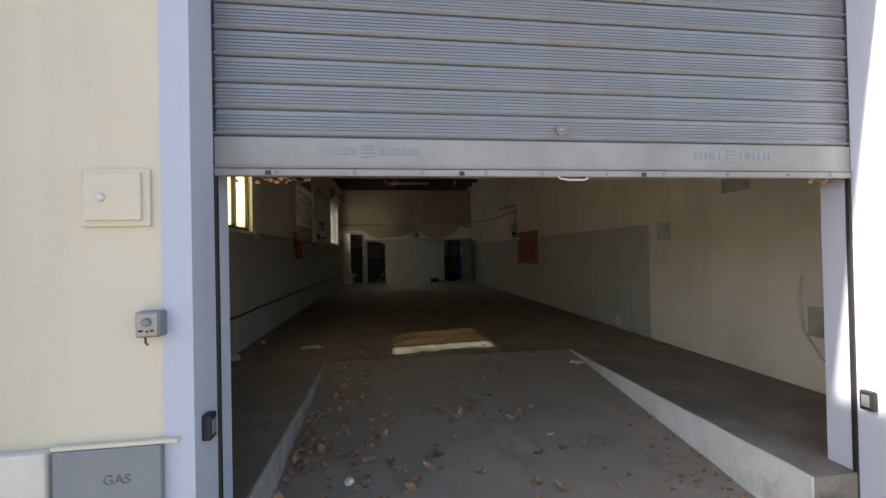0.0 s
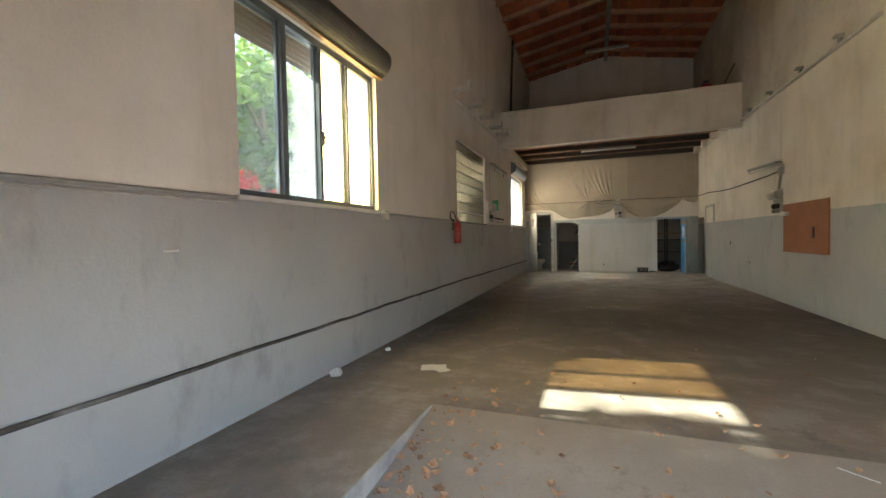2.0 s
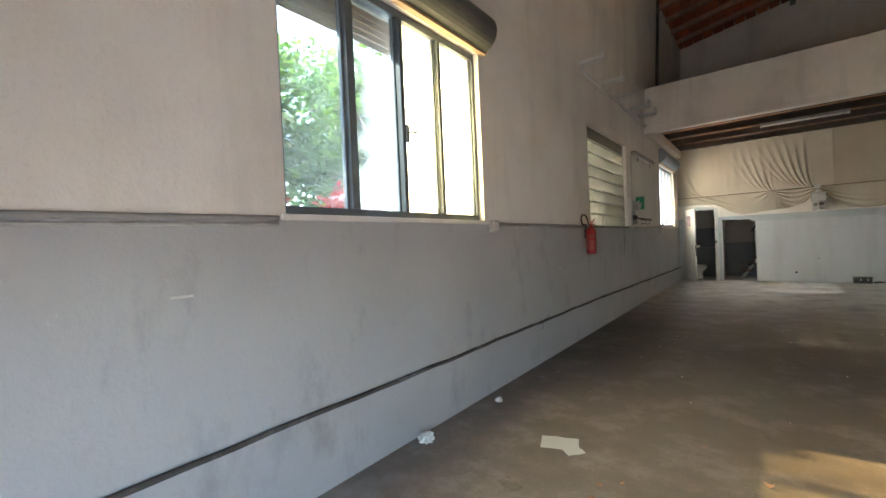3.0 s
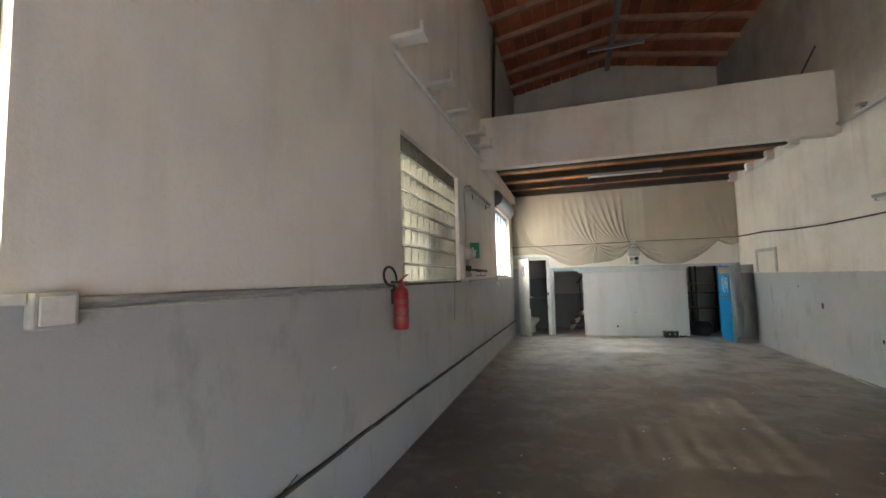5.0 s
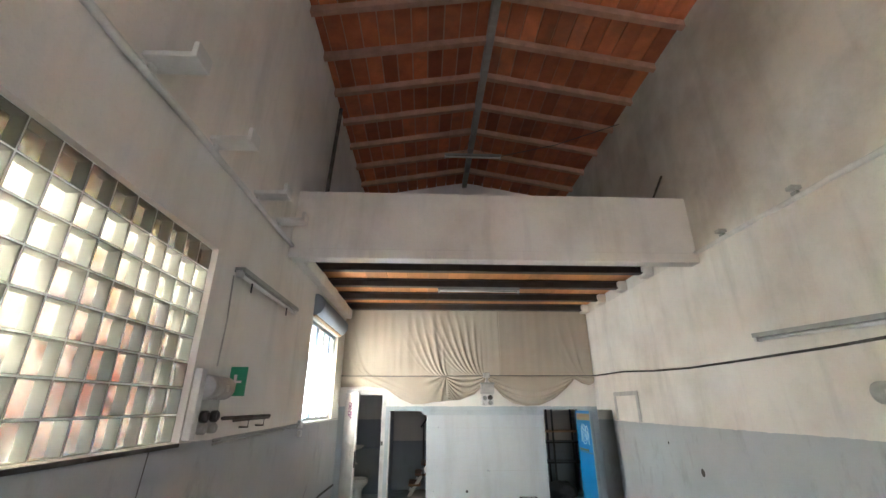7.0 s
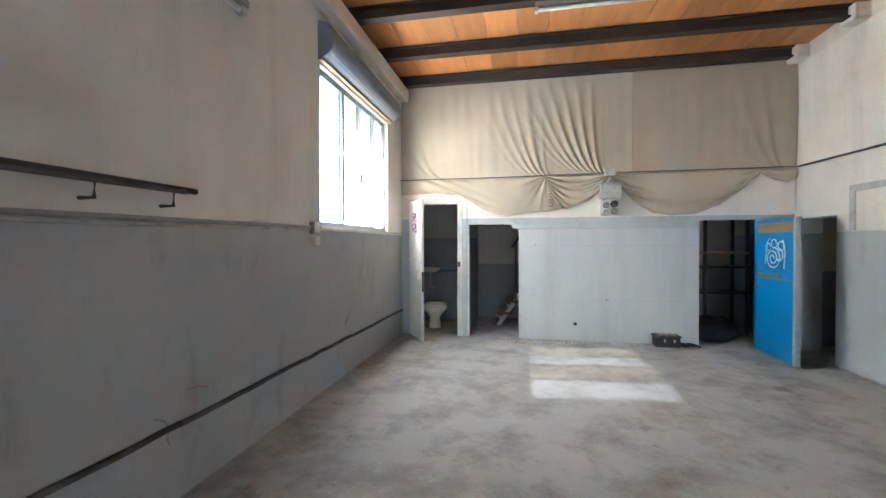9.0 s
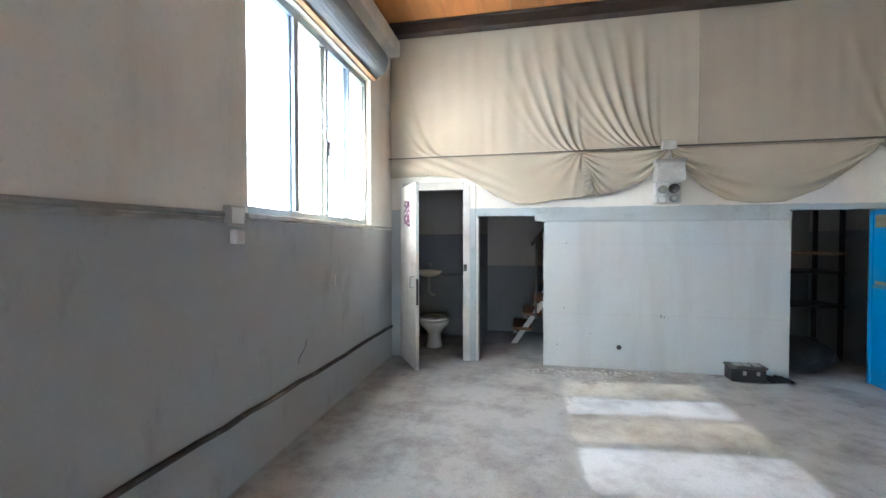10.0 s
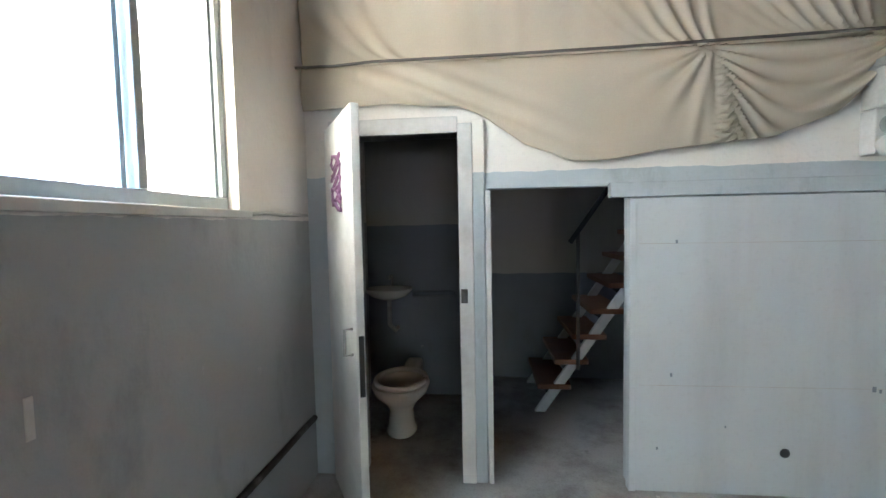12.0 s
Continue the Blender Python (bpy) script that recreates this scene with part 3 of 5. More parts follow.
win_a = steel_window("window_1", WIN_A, 1.56, 3.06, m_frame, (2, 3), "dark steel window with two clear and two cream panes")
win_b = steel_window("window_2", WIN_B, 1.57, 3.08, m_frame_pale, (1, 3), "steel window, frame coloured pale for the daylight's glare")


def shutter_box(y0, y1, z, material, label):
    """The rounded casing of a roller blind above a window, with a few blind slats let down outside."""
    t = thing("roller_box", label, "roller blind")
    r = 0.17
    out = [(-0.0, z + r), *[(r * math.sin(a) * 1.0, z + r * math.cos(a)) for a in [math.pi * k / 16 for k in range(1, 16)]], (0.0, z - r)]
    b = bmesh.new()
    lo = [b.verts.new((x, y0, zz)) for x, zz in out]
    hi = [b.verts.new((x, y1, zz)) for x, zz in out]
    b.faces.new(lo)
    b.faces.new(hi[::-1])
    for i in range(len(out) - 1):
        b.faces.new((lo[i], hi[i], hi[i + 1], lo[i + 1]))
    bmesh.ops.recalc_face_normals(b, faces=b.faces)
    part("casing", b, material, t)
    block("lip", (0.0, 0.05, y0, y1, z - r - 0.022, z - r + 0.004), m_wood, t, "thin reddish edge strip", 0.003)
    for k in range(5):
        block("blind_slat", (-0.24, -0.225, y0 + 0.06, y1 - 0.06, z - r - 0.06 - 0.05 * k, z - r - 0.015 - 0.05 * k), m_blind, t, bevel=0.004)
    return t


shutter_box(WIN_A - 0.05, WIN_A + 2.02, 3.24, m_roll, "dark olive rounded roller blind box over the window")
shutter_box(WIN_B - 0.03, WIN_B + 2.02, 3.29, m_gasdoor, "grey rounded roller blind box over the window")

# glass blocks
gbw = thing("window_3", "glass block window tinted by garden colours", "window", kind="structure")
COLS, ROWS = 11, 8
PY, PZ = 2.1 / COLS, 1.49 / ROWS
gb = bmesh.new()
HY, HZ = PY / 2 - 0.005, PZ / 2 - 0.005
bx(gb, -0.045, -0.040, -HY, HY, -HZ, HZ)
for y0, y1, z0, z1 in ((-HY, -HY + 0.005, -HZ, HZ), (HY - 0.005, HY, -HZ, HZ), (-HY + 0.005, HY - 0.005, -HZ, -HZ + 0.005), (-HY + 0.005, HY - 0.005, HZ - 0.005, HZ)):
    bx(gb, -0.0395, 0.0345, y0, y1, z0, z1)
bx(gb, 0.035, 0.040, -HY, HY, -HZ, HZ, 0.002)
gb_first = part("glass_block", gb, m_block, gbw)
gb_first.data.materials.append(m_block_side)
gb_first.data.materials.append(m_block_front)
for f in gb_first.data.polygons:
    f.material_index = 0 if f.center.x < -0.0399 else (2 if f.center.x > 0.0349 else 1)
for i in range(COLS):
    for j in range(ROWS):
        o = gb_first if i == j == 0 else new("glass_block", gb_first.data)
        o.parent = gbw
        o.location = (-0.09, BLOCK_Y + PY * (i + 0.5), BLOCK_Z + PZ * (j + 0.5))
mo = bmesh.new()
for i in range(COLS + 1):
    y = BLOCK_Y + PY * i
    bx(mo, -0.134, -0.053, y - 0.004, y + 0.004, BLOCK_Z, BLOCK_Z + 1.49)
for j in range(ROWS + 1):
    z = BLOCK_Z + PZ * j
    bx(mo, -0.133, -0.052, BLOCK_Y, BLOCK_Y + 2.1, z - 0.004, z + 0.004)
part("mortar_grid", mo, m_block_side, gbw, "pale mortar joints")
block("ledge", (-0.06, 0.012, BLOCK_Y, BLOCK_Y + 2.1, BLOCK_Z - 0.03, BLOCK_Z - 0.004), m_dust, gbw, "dark dusty ledge", 0.004)

# ---- roller shutter over the entrance ----
rs = thing("roller_shutter", "half-raised grey galvanised roller shutter", "roller shutter")
SX0, SX1, SY = 1.165, 4.33, 1.21
PITCH = 0.115
def slat_mesh():
    """One corrugated slat: a deep seam and five fine ribs."""
    prof = [(0.005, 0.0), (0.005, 0.006), (-0.008, 0.008), (-0.014, 0.014), (-0.010, 0.022), (-0.002, 0.024), (-0.003, 0.030)]
    for k in range(5):
        z = 0.034 + 0.0145 * k
        prof += [(-0.004, z), (-0.009, z + 0.003), (-0.009, z + 0.007), (-0.004, z + 0.0105)]
    prof += [(-0.004, 0.108), (-0.004, 0.1125), (0.005, 0.1148)]
    b = bmesh.new()
    lo = [b.verts.new((0, y, z)) for y, z in prof]
    hi = [b.verts.new((SX1 - SX0, y, z)) for y, z in prof]
    for i in range(len(prof) - 1):
        b.faces.new((lo[i], hi[i], hi[i + 1], lo[i + 1]))
    back = [b.verts.new(v) for v in ((0, 0.006, 0), (SX1 - SX0, 0.006, 0), (SX1 - SX0, 0.006, 0.1148), (0, 0.006, 0.1148))]
    b.faces.new(back)
    b.faces.new((lo[0], back[0], back[1], hi[0]))
    b.faces.new((lo[-1], hi[-1], back[2], back[3]))
    bmesh.ops.recalc_face_normals(b, faces=b.faces)
    return b
first = part("slat", slat_mesh(), m_steel, rs)
for k in range(11):
    o = first if k == 0 else new("slat", first.data)
    o.parent = rs
    o.location = (SX0, SY, 1.728 + PITCH * k)
rail = bmesh.new()
bx(rail, SX0, SX1, SY - 0.014, SY + 0.012, 1.592, 1.726, 0.003)
bx(rail, SX0, SX1, SY - 0.02, SY + 0.02, 1.558, 1.590, 0.005)
sweep(rail, [(SX0, SY - 0.018, 1.597), (SX1, SY - 0.018, 1.597)], 0.006, 6)
bottom = part("bottom_rail", rail, m_bar, rs, "dented scratched bottom rail")
for x in (1.42, 1.75, 2.05, 2.35, 2.62, 2.95, 3.25, 3.6, 3.95, 4.2):
    b = bmesh.new()
    lathe(b, [(0.009, 0), (0.008, 0.004), (0.004, 0.007)], (x, SY - 0.02, 1.574), 10, axis=Matrix.Rotation(radians(90), 3, "X"))
    part("rivet", b, m_bar, bottom, smooth=True)
for x in (1.385, 2.235, 3.14):
    block("slot", (x - 0.012, x + 0.012, SY - 0.0235, SY - 0.017, 1.562, 1.580), m_black, bottom, bevel=0.001)
# stamped maker's mark, as plain raised bars
for x0 in (1.60, 3.42):
    for i, (a, w) in enumerate(((0, 0.022), (0.032, 0.022), (0.062, 0.02), (0.088, 0.01), (0.106, 0.024), (0.138, 0.022), (0.262, 0.02), (0.29, 0.008), (0.305, 0.022), (0.335, 0.02), (0.362, 0.024), (0.394, 0.02), (0.42, 0.02))):
        block("stamped_bar", (x0 + a, x0 + a + w, SY - 0.0165, SY - 0.013, 1.654, 1.686), m_steel, bottom, bevel=0.001)
    for dz in (0.0, 0.017, 0.034, 0.05):
        block("stamped_bar", (x0 + 0.18, x0 + 0.24, SY - 0.0165, SY - 0.013, 1.642 + dz, 1.650 + dz), m_steel, bottom, bevel=0.001)
kh = bmesh.new()
lathe(kh, [(0.026, 0), (0.026, 0.006), (0.019, 0.009), (0.019, 0.007), (0.012, 0.007), (0.012, 0.012), (0.004, 0.013)], (2.725, SY - 0.010, 1.783), 20, axis=Matrix.Rotation(radians(90), 3, "X"))
part("lock", kh, m_bar, rs, "round metal lock cylinder", True)
hp = [(2.70, SY - 0.02, 1.56), (2.705, SY - 0.03, 1.548), (2.75, SY - 0.035, 1.541), (2.82, SY - 0.033, 1.541), (2.845, SY - 0.025, 1.55), (2.84, SY - 0.02, 1.56)]
bar("pull_handle", hp, 0.005, m_white, rs, "bent wire pull handle")
for x in (SX0 + 0.004, SX1 - 0.004):
    block("guide_rail", (x - 0.022, x + 0.002, SY - 0.012, SY + 0.012, STREET + 0.02, 2.97) if x < 2 else (x - 0.002, x + 0.022, SY - 0.012, SY + 0.012, STREET + 0.02, 2.97), m_black, rs, "dark guide channel", 0.003)


# ---- the street front's small fittings ----
mb = thing("meter_box", "cream painted flush meter box door with round lock", "meter box")
block("box_frame", (0.79, 1.02, 0.985, 1.002, 1.33, 1.545), m_cream, mb, bevel=0.006)
block("box_door", (0.806, 0.995, 0.972, 0.988, 1.352, 1.528), m_cream, mb, bevel=0.004)
lk = bmesh.new()
lathe(lk, [(0.017, 0), (0.016, 0.008), (0.008, 0.012)], (0.862, 0.972, 1.435), 16, axis=Matrix.Rotation(radians(90), 3, "X"))
part("lock", lk, m_white, mb, "round white lock", True)

ks = thing("key_switch", "grey metal key switch with a dial plate", "key switch")
block("housing", (0.985, 1.07, 0.945, 1.0, 0.925, 1.02), m_gasdoor, ks, bevel=0.008)
block("face_plate", (0.992, 1.063, 0.939, 0.948, 0.932, 1.013), m_bar, ks, bevel=0.003)
dl = bmesh.new()
lathe(dl, [(0.016, 0), (0.015, 0.008), (0.006, 0.01)], (1.028, 0.939, 0.982), 16, axis=Matrix.Rotation(radians(90), 3, "X"))
part("dial", dl, m_gasdoor, ks, smooth=True)
for dx, dz, w in ((-0.02, -0.035, 0.016), (0.002, -0.037, 0.008), (0.018, -0.035, 0.012)):
    block("marking_bar", (1.028 + dx - w / 2, 1.028 + dx + w / 2, 0.9365, 0.9395, 0.982 + dz, 0.99 + dz), m_black, ks, bevel=0.001)
bar("cable_end", [(1.01, 0.965, 0.927), (1.012, 0.962, 0.905), (1.02, 0.962, 0.896)], 0.004, m_cable, ks)

gc = thing("gas_cabinet", "blue-grey steel gas meter cabinet door", "gas cabinet")
block("cabinet_door", (0.70, 1.055, 0.965, 1.0, STREET, 0.53), m_gasdoor, gc, bevel=0.004)
block("cabinet_edge", (0.69, 1.11, 0.97, 0.999, 0.531, 0.546), m_cream, gc, bevel=0.003)
txt = bpy.data.curves.new("gas_text", "FONT")
txt.body, txt.size, txt.extrude = "GAS", 0.05, 0.0015
tob = bpy.data.objects.new("gas_text", txt)
scene.collection.objects.link(tob)
bpy.context.view_layer.update()
tme = bpy.data.meshes.new_from_object(tob.evaluated_get(bpy.context.evaluated_depsgraph_get()))
bpy.data.objects.remove(tob)
tme.materials.clear()
tme.materials.append(m_frame)
lettering = new("lettering", tme)
lettering.parent = gc
lettering.matrix_basis = pose(0.862, 0.9645, 0.402, 90, 0, 0)
block("marble_plinth", (0.30, 0.685, 0.955, 1.0, STREET, 0.535), m_white, None, bevel=0.01)
tagged(bpy.data.objects["marble_plinth"], "pale stone plinth slab on the facade", "plinth")

def photocell(x, y, z, toward):
    t = thing("photocell", "small black gate photocell on the jamb", "photocell", "gate photocells")
    block("housing", (x, x + 0.035 * toward, y - 0.03, y + 0.03, z - 0.05, z + 0.05) if toward > 0 else (x + 0.035 * toward, x, y - 0.03, y + 0.03, z - 0.05, z + 0.05), m_black, t, bevel=0.007)
    block("lens", (x + 0.033 * toward, x + 0.038 * toward, y - 0.018, y + 0.018, z - 0.03, z + 0.03) if toward > 0 else (x + 0.038 * toward, x + 0.033 * toward, y - 0.018, y + 0.018, z - 0.03, z + 0.03), m_gasdoor, t, bevel=0.002)
photocell(1.16, 1.075, 0.545, 1)
photocell(4.335, 1.135, 0.405, -1)


# ---- left wall fittings ----
def wobble_line(p, q, n, amp, seed):
    p, q = Vector(p), Vector(q)
    return [p.lerp(q, i / n) + Vector((0, 0, amp * noise.noise(Vector((i * 0.7, seed, 0))))) for i in range(n + 1)]

tagged(bar("floor_conduit", wobble_line((0.016, 1.37, 0.468), (0.016, 8.6, 0.452), 40, 0.012, 1.3), 0.015, m_dust), "dusty dark conduit along the wall above the floor", "conduit")
tagged(bar("floor_conduit", wobble_line((0.016, 8.62, 0.452), (0.016, 16.1, 0.372), 40, 0.012, 5.3), 0.017, m_dust), "dusty dark conduit along the wall above the floor", "conduit")
tagged(bar("stub_pipe", [(0.0, 2.0, 0.885), (0.05, 2.01, 0.89), (0.07, 2.03, 0.88), (0.072, 2.06, 0.87)], 0.018, m_cable), "short bent pipe stub sticking out of the wall", "pipe")

def dado_trunk(y0, y1, z0=1.53, z1=1.53):
    t = thing("trunking", "grey plastic trunking along the top of the dado", "trunking", "wall trunking")
    bar("duct", wobble_line((0.014, y0, z0), (0.014, y1, z1), 20, 0.002, y0), 0.014, m_box, t)
    bar("cable", wobble_line((0.012, y0, z0 - 0.032), (0.012, y1, z1 - 0.03), 20, 0.002, y0 + 4), 0.008, m_pvc, t)
    return t
dado_trunk(1.37, 3.45, 1.515, 1.535)
dado_trunk(5.625, 8.28)
dado_trunk(10.9, 13.30, 1.52, 1.55)
tagged(bar("dado_cable", wobble_line((0.012, 13.5, 1.545), (0.012, 16.1, 1.56), 18, 0.006, 9), 0.009, m_pvc), "pale cable under the window", "cable")
def junction_box(x0, x1, y0, y1, z0, z1, label):
    t = thing("junction_box", label, "junction box", "junction boxes")
    block("body", (x0, x1, y0, y1, z0, z1), m_pvc, t, bevel=0.008)
    block("cover", ((x0 + x1) / 2, x1 + 0.004, y0 + 0.012, y1 - 0.012, z0 + 0.012, z1 - 0.012), m_white, t, bevel=0.004)
    return t
junction_box(0, 0.05, 5.505, 5.62, 1.45, 1.56, "small pale junction box below the window corner")
junction_box(0, 0.05, 13.31, 13.43, 1.49, 1.60, "small grey junction box on the dado")
jb2 = thing("wall_socket", "white wall socket under the junction box", "socket")
block("socket_body", (0, 0.045, 13.36, 13.44, 1.39, 1.47), m_white, jb2, bevel=0.01)

# fire extinguisher
fe = thing("fire_extinguisher", "red wall-hung fire extinguisher with a curled black hose", "fire extinguisher")
fb = bmesh.new()
lathe(fb, [(0.058, 1.14), (0.064, 1.148), (0.066, 1.17), (0.066, 1.44), (0.060, 1.475), (0.042, 1.498), (0.022, 1.508), (0.022, 1.53)], (0.085, 8.06, 0), 28)
part("cylinder", fb, m_red, fe, smooth=True)
lb = bmesh.new()
for z0, z1 in ((1.20, 1.255), (1.27, 1.33), (1.36, 1.40)):
    lathe(lb, [(0.0668, z0), (0.0672, z0 + 0.003), (0.0672, z1 - 0.003), (0.0668, z1)], (0.085, 8.06, 0), 28)
part("label", lb, m_label, fe, "faded label bands", True)
vb = bmesh.new()
lathe(vb, [(0.02, 1.525), (0.022, 1.53), (0.022, 1.56), (0.012, 1.57)], (0.085, 8.06, 0), 16)
sweep(vb, [(0.085, 8.05, 1.558), (0.09, 8.11, 1.59), (0.095, 8.19, 1.615)], [0.01, 0.009, 0.007], 8)
sweep(vb, [(0.085, 8.05, 1.542), (0.09, 8.12, 1.545), (0.095, 8.19, 1.55)], [0.01, 0.009, 0.007], 8)
part("valve", vb, m_red, fe, "red valve with a squeeze lever", True)
hose = []
for k in range(25):
    a = radians(-35 + 325 * k / 24)
    hose.append((0.075 - 0.03 * math.sin(k / 24 * math.pi), 7.90 + 0.105 * math.cos(a), 1.60 + 0.08 * math.sin(a)))
bar("hose", [(0.085, 8.05, 1.545), *hose], 0.011, m_black, fe, "black rubber hose loop")
block("bracket", (0.0, 0.022, 8.03, 8.09, 1.36, 1.56), m_black, fe)

def tube_lamp(name, p, q, label, drop=(0, 0, 0)):
    """A batten light: housing, tube and two end caps."""
    t = thing(name, label, "tube lamp", "tube lamps")
    p, q = Vector(p), Vector(q)
    d = (q - p).normalized()
    side = d.cross(Vector((0, 0, 1))).normalized()
    for nm, m, h, w, dz, a, b in (("housing", m_box, 0.022, 0.045, 0.03, 0.0, 1.0), ("end_cap", m_white, 0.03, 0.03, -0.005, 0.0, 0.025), ("end_cap", m_white, 0.03, 0.03, -0.005, 0.975, 1.0)):
        bm = bmesh.new()
        s, e = p.lerp(q, a), p.lerp(q, b)
        vs = [bm.verts.new(c + side * sx * w + Vector((0, 0, dz + sz * h))) for c in (s, e) for sx, sz in ((-1, -1), (1, -1), (1, 1), (-1, 1))]
        for f in ((0, 1, 2, 3), (7, 6, 5, 4), (0, 4, 5, 1), (1, 5, 6, 2), (2, 6, 7, 3), (3, 7, 4, 0)):
            bm.faces.new([vs[i] for i in f])
        bmesh.ops.recalc_face_normals(bm, faces=bm.faces)
        part(nm, bm, m, t)
    bar("tube", [p.lerp(q, 0.02) + Vector((0, 0, -0.012)), p.lerp(q, 0.98) + Vector((0, 0, -0.012))], 0.018, m_tube, t, "unlit white tube")
    return t
ll = tube_lamp("wall_lamp", (0.075, 10.68, 2.915), (0.075, 12.36, 2.915), "unlit grey batten tube lamp on the wall")
for y in (10.95, 12.0):
    block("clip", (0.08, 0.09, y, y + 0.02, 2.80, 2.90), m_black, ll, bevel=0.002)
tagged(bar("lamp_cable", [(0.01, 10.72, 2.9), (0.012, 10.75, 2.5), (0.012, 10.73, 2.1)], 0.007, m_pvc), "thin cable dropping from the wall lamp", "cable")
es = thing("exit_sign", "green emergency exit sign standing off the wall", "sign")
block("sign_plate", (0.01, 0.16, 11.0, 11.012, 1.87, 2.12), m_green, es, bevel=0.002)
block("symbol_bar", (0.06, 0.12, 10.996, 11.001, 1.98, 2.0), m_white, es, "pale symbol bar", 0.001)
block("symbol_bar", (0.05, 0.075, 10.996, 11.001, 1.93, 2.05), m_white, es, "pale symbol bar", 0.001)

def socket_board(name, x0, side, y0, y1, z0, z1, label):
    """An industrial socket panel: fuse cover over two round sockets. side: the way it stands off its wall."""
    t = thing(name, label, "socket panel", "socket panels")
    w = (y1 - y0)
    def span(a, b):
        return (x0 + a * side, x0 + b * side) if side > 0 else (x0 + b * side, x0 + a * side)
    block("back_plate", (*span(0, 0.03), y0, y1, z0, z1), m_box, t, bevel=0.006)
    b = bmesh.new()
    zc, r = z0 + (z1 - z0) * 0.78, (z1 - z0) * 0.22
    lathe(b, [(r * 0.95, 0), (r, 0.01), (r, w - 0.01), (r * 0.95, w)], (x0 + 0.05 * side, y0, zc), 20, axis=Matrix.Rotation(radians(-90), 3, "X"))
    part("fuse_cover", b, m_pvc, t, "rounded grey cover", True)
    block("fuse_tag", (*span(0.05 + r * 0.9, 0.055 + r), y0 + w * 0.5, y0 + w * 0.64, zc - 0.03, zc + 0.02), m_white, t, bevel=0.002)
    for k, m in ((0.27, m_black), (0.73, m_red)):
        for zz, mm, rr in ((z0 + 0.26 * (z1 - z0), m_black, 0.045), (z0 + 0.02, m, 0.04)):
            b = bmesh.new()
            lathe(b, [(rr, 0), (rr, 0.05), (rr * 0.7, 0.06), (rr * 0.65, 0.05)], (x0 + 0.02 * side, y0 + w * k, zz), 16, axis=Matrix.Rotation(radians(90 * side), 3, "Y"))
            part("socket", b, mm if zz > z0 + 0.03 else m_box, t, smooth=True)
    return t
socket_board("socket_panel", 0.0, 1, 10.5, 10.86, 1.60, 2.02, "dusty grey socket panel with round covers")
block("wall_trunking", (0, 0.06, 10.42, 10.50, 1.55, 2.06), m_white, None, bevel=0.008)
tagged(bpy.data.objects["wall_trunking"], "white vertical cable trunk by the glass blocks", "trunking")
wr = thing("wall_rail", "dark dusty rail bracketed off the wall", "rail")
bar("rail_bar", [(0.08, 10.85, 1.69), (0.08, 11.95, 1.69)], 0.016, m_dust, wr)
bar("rail_bar", [(0.11, 11.0, 1.668), (0.11, 11.85, 1.675)], 0.012, m_cable, wr)
for y in (11.4, 11.8):
    bar("bracket", [(0.0, y, 1.60), (0.08, y, 1.60), (0.085, y, 1.685)], 0.009, m_cable, wr)
tagged(bar("hanging_wire", [(0.015, 10.05, 1.53), (0.02, 10.02, 1.30), (0.018, 9.98, 1.02)], 0.003, m_cable), "thin wire hanging down the wall", "wire")

# bus bar with brackets high on the left wall
tagged(bar("high_conduit", wobble_line((0.03, 8.15, 3.70), (0.03, 12.05, 3.72), 16, 0.008, 2), 0.028, m_white), "white painted conduit high on the wall", "conduit")
for y in (8.18, 9.15, 10.0, 10.9, 11.55):
    t = thing("wall_bracket", "whitewashed bracket carrying a stub shelf", "bracket", "wall brackets")
    block("arm", (UP - 0.01, UP + 0.33, y - 0.09, y + 0.07, 3.80, 3.84), m_white, t, bevel=0.004)
    block("plate", (UP + 0.30, UP + 0.335, y - 0.092, y + 0.072, 3.802, 3.92), m_white, t, bevel=0.004)
    block("stem", (UP - 0.01, UP + 0.03, y - 0.03, y + 0.03, 3.70, 3.80), m_white, t, bevel=0.004)
tagged(bar("down_pipe", [(0.06, 13.1, 4.02), (0.11, 13.15, 5.5), (0.16, 13.2, 6.85)], 0.035, m_dust), "rusty vertical pipe beside the loft", "pipe")


# ---- right wall fittings ----
nb = thing("notice_board", "rust-brown notice board screwed to the wall", "board")
block("panel", (W - 0.022, W, 8.48, 9.92, 0.89, 1.69), m_board, nb, bevel=0.004)
block("catch", (W - 0.032, W - 0.02, 8.86, 8.92, 1.13, 1.29), m_black, nb, "small dark catch", 0.003)
tagged(bar("high_conduit", wobble_line((W - 0.025, 7.4, 3.66), (W - 0.025, 12.05, 3.69), 16, 0.01, 7), 0.03, m_white), "grey conduit high on the wall", "conduit")
for y in (8.2, 9.3, 10.45, 11.5):
    t = thing("cable_clamp", "whitewashed clamp above the conduit", "clamp", "cable clamps")
    block("clamp_body", (W - 0.10, W, y - 0.05, y + 0.03, 3.745, 3.785), m_pvc, t, bevel=0.006)
    block("clamp_foot", (W - 0.04, W, y - 0.02, y + 0.05, 3.69, 3.745), m_box, t, bevel=0.006)
tube_lamp("wall_lamp", (W - 0.07, 9.98, 2.40), (W - 0.07, 11.36, 2.46), "unlit grey batten tube lamp on the wall")
pts = [(W - 0.02, 10.05, 2.29), (W - 0.02, 10.6, 2.275), (W - 0.02, 11.6, 2.27), (W - 0.02, 12.7, 2.27), (W - 0.03, 13.6, 2.30), (W - 0.05, 14.6, 2.365), (W - 0.05, 15.95, 2.385)]
tagged(bar("wall_cable", pts, 0.013, m_dust), "sagging dark cable along the wall", "cable")
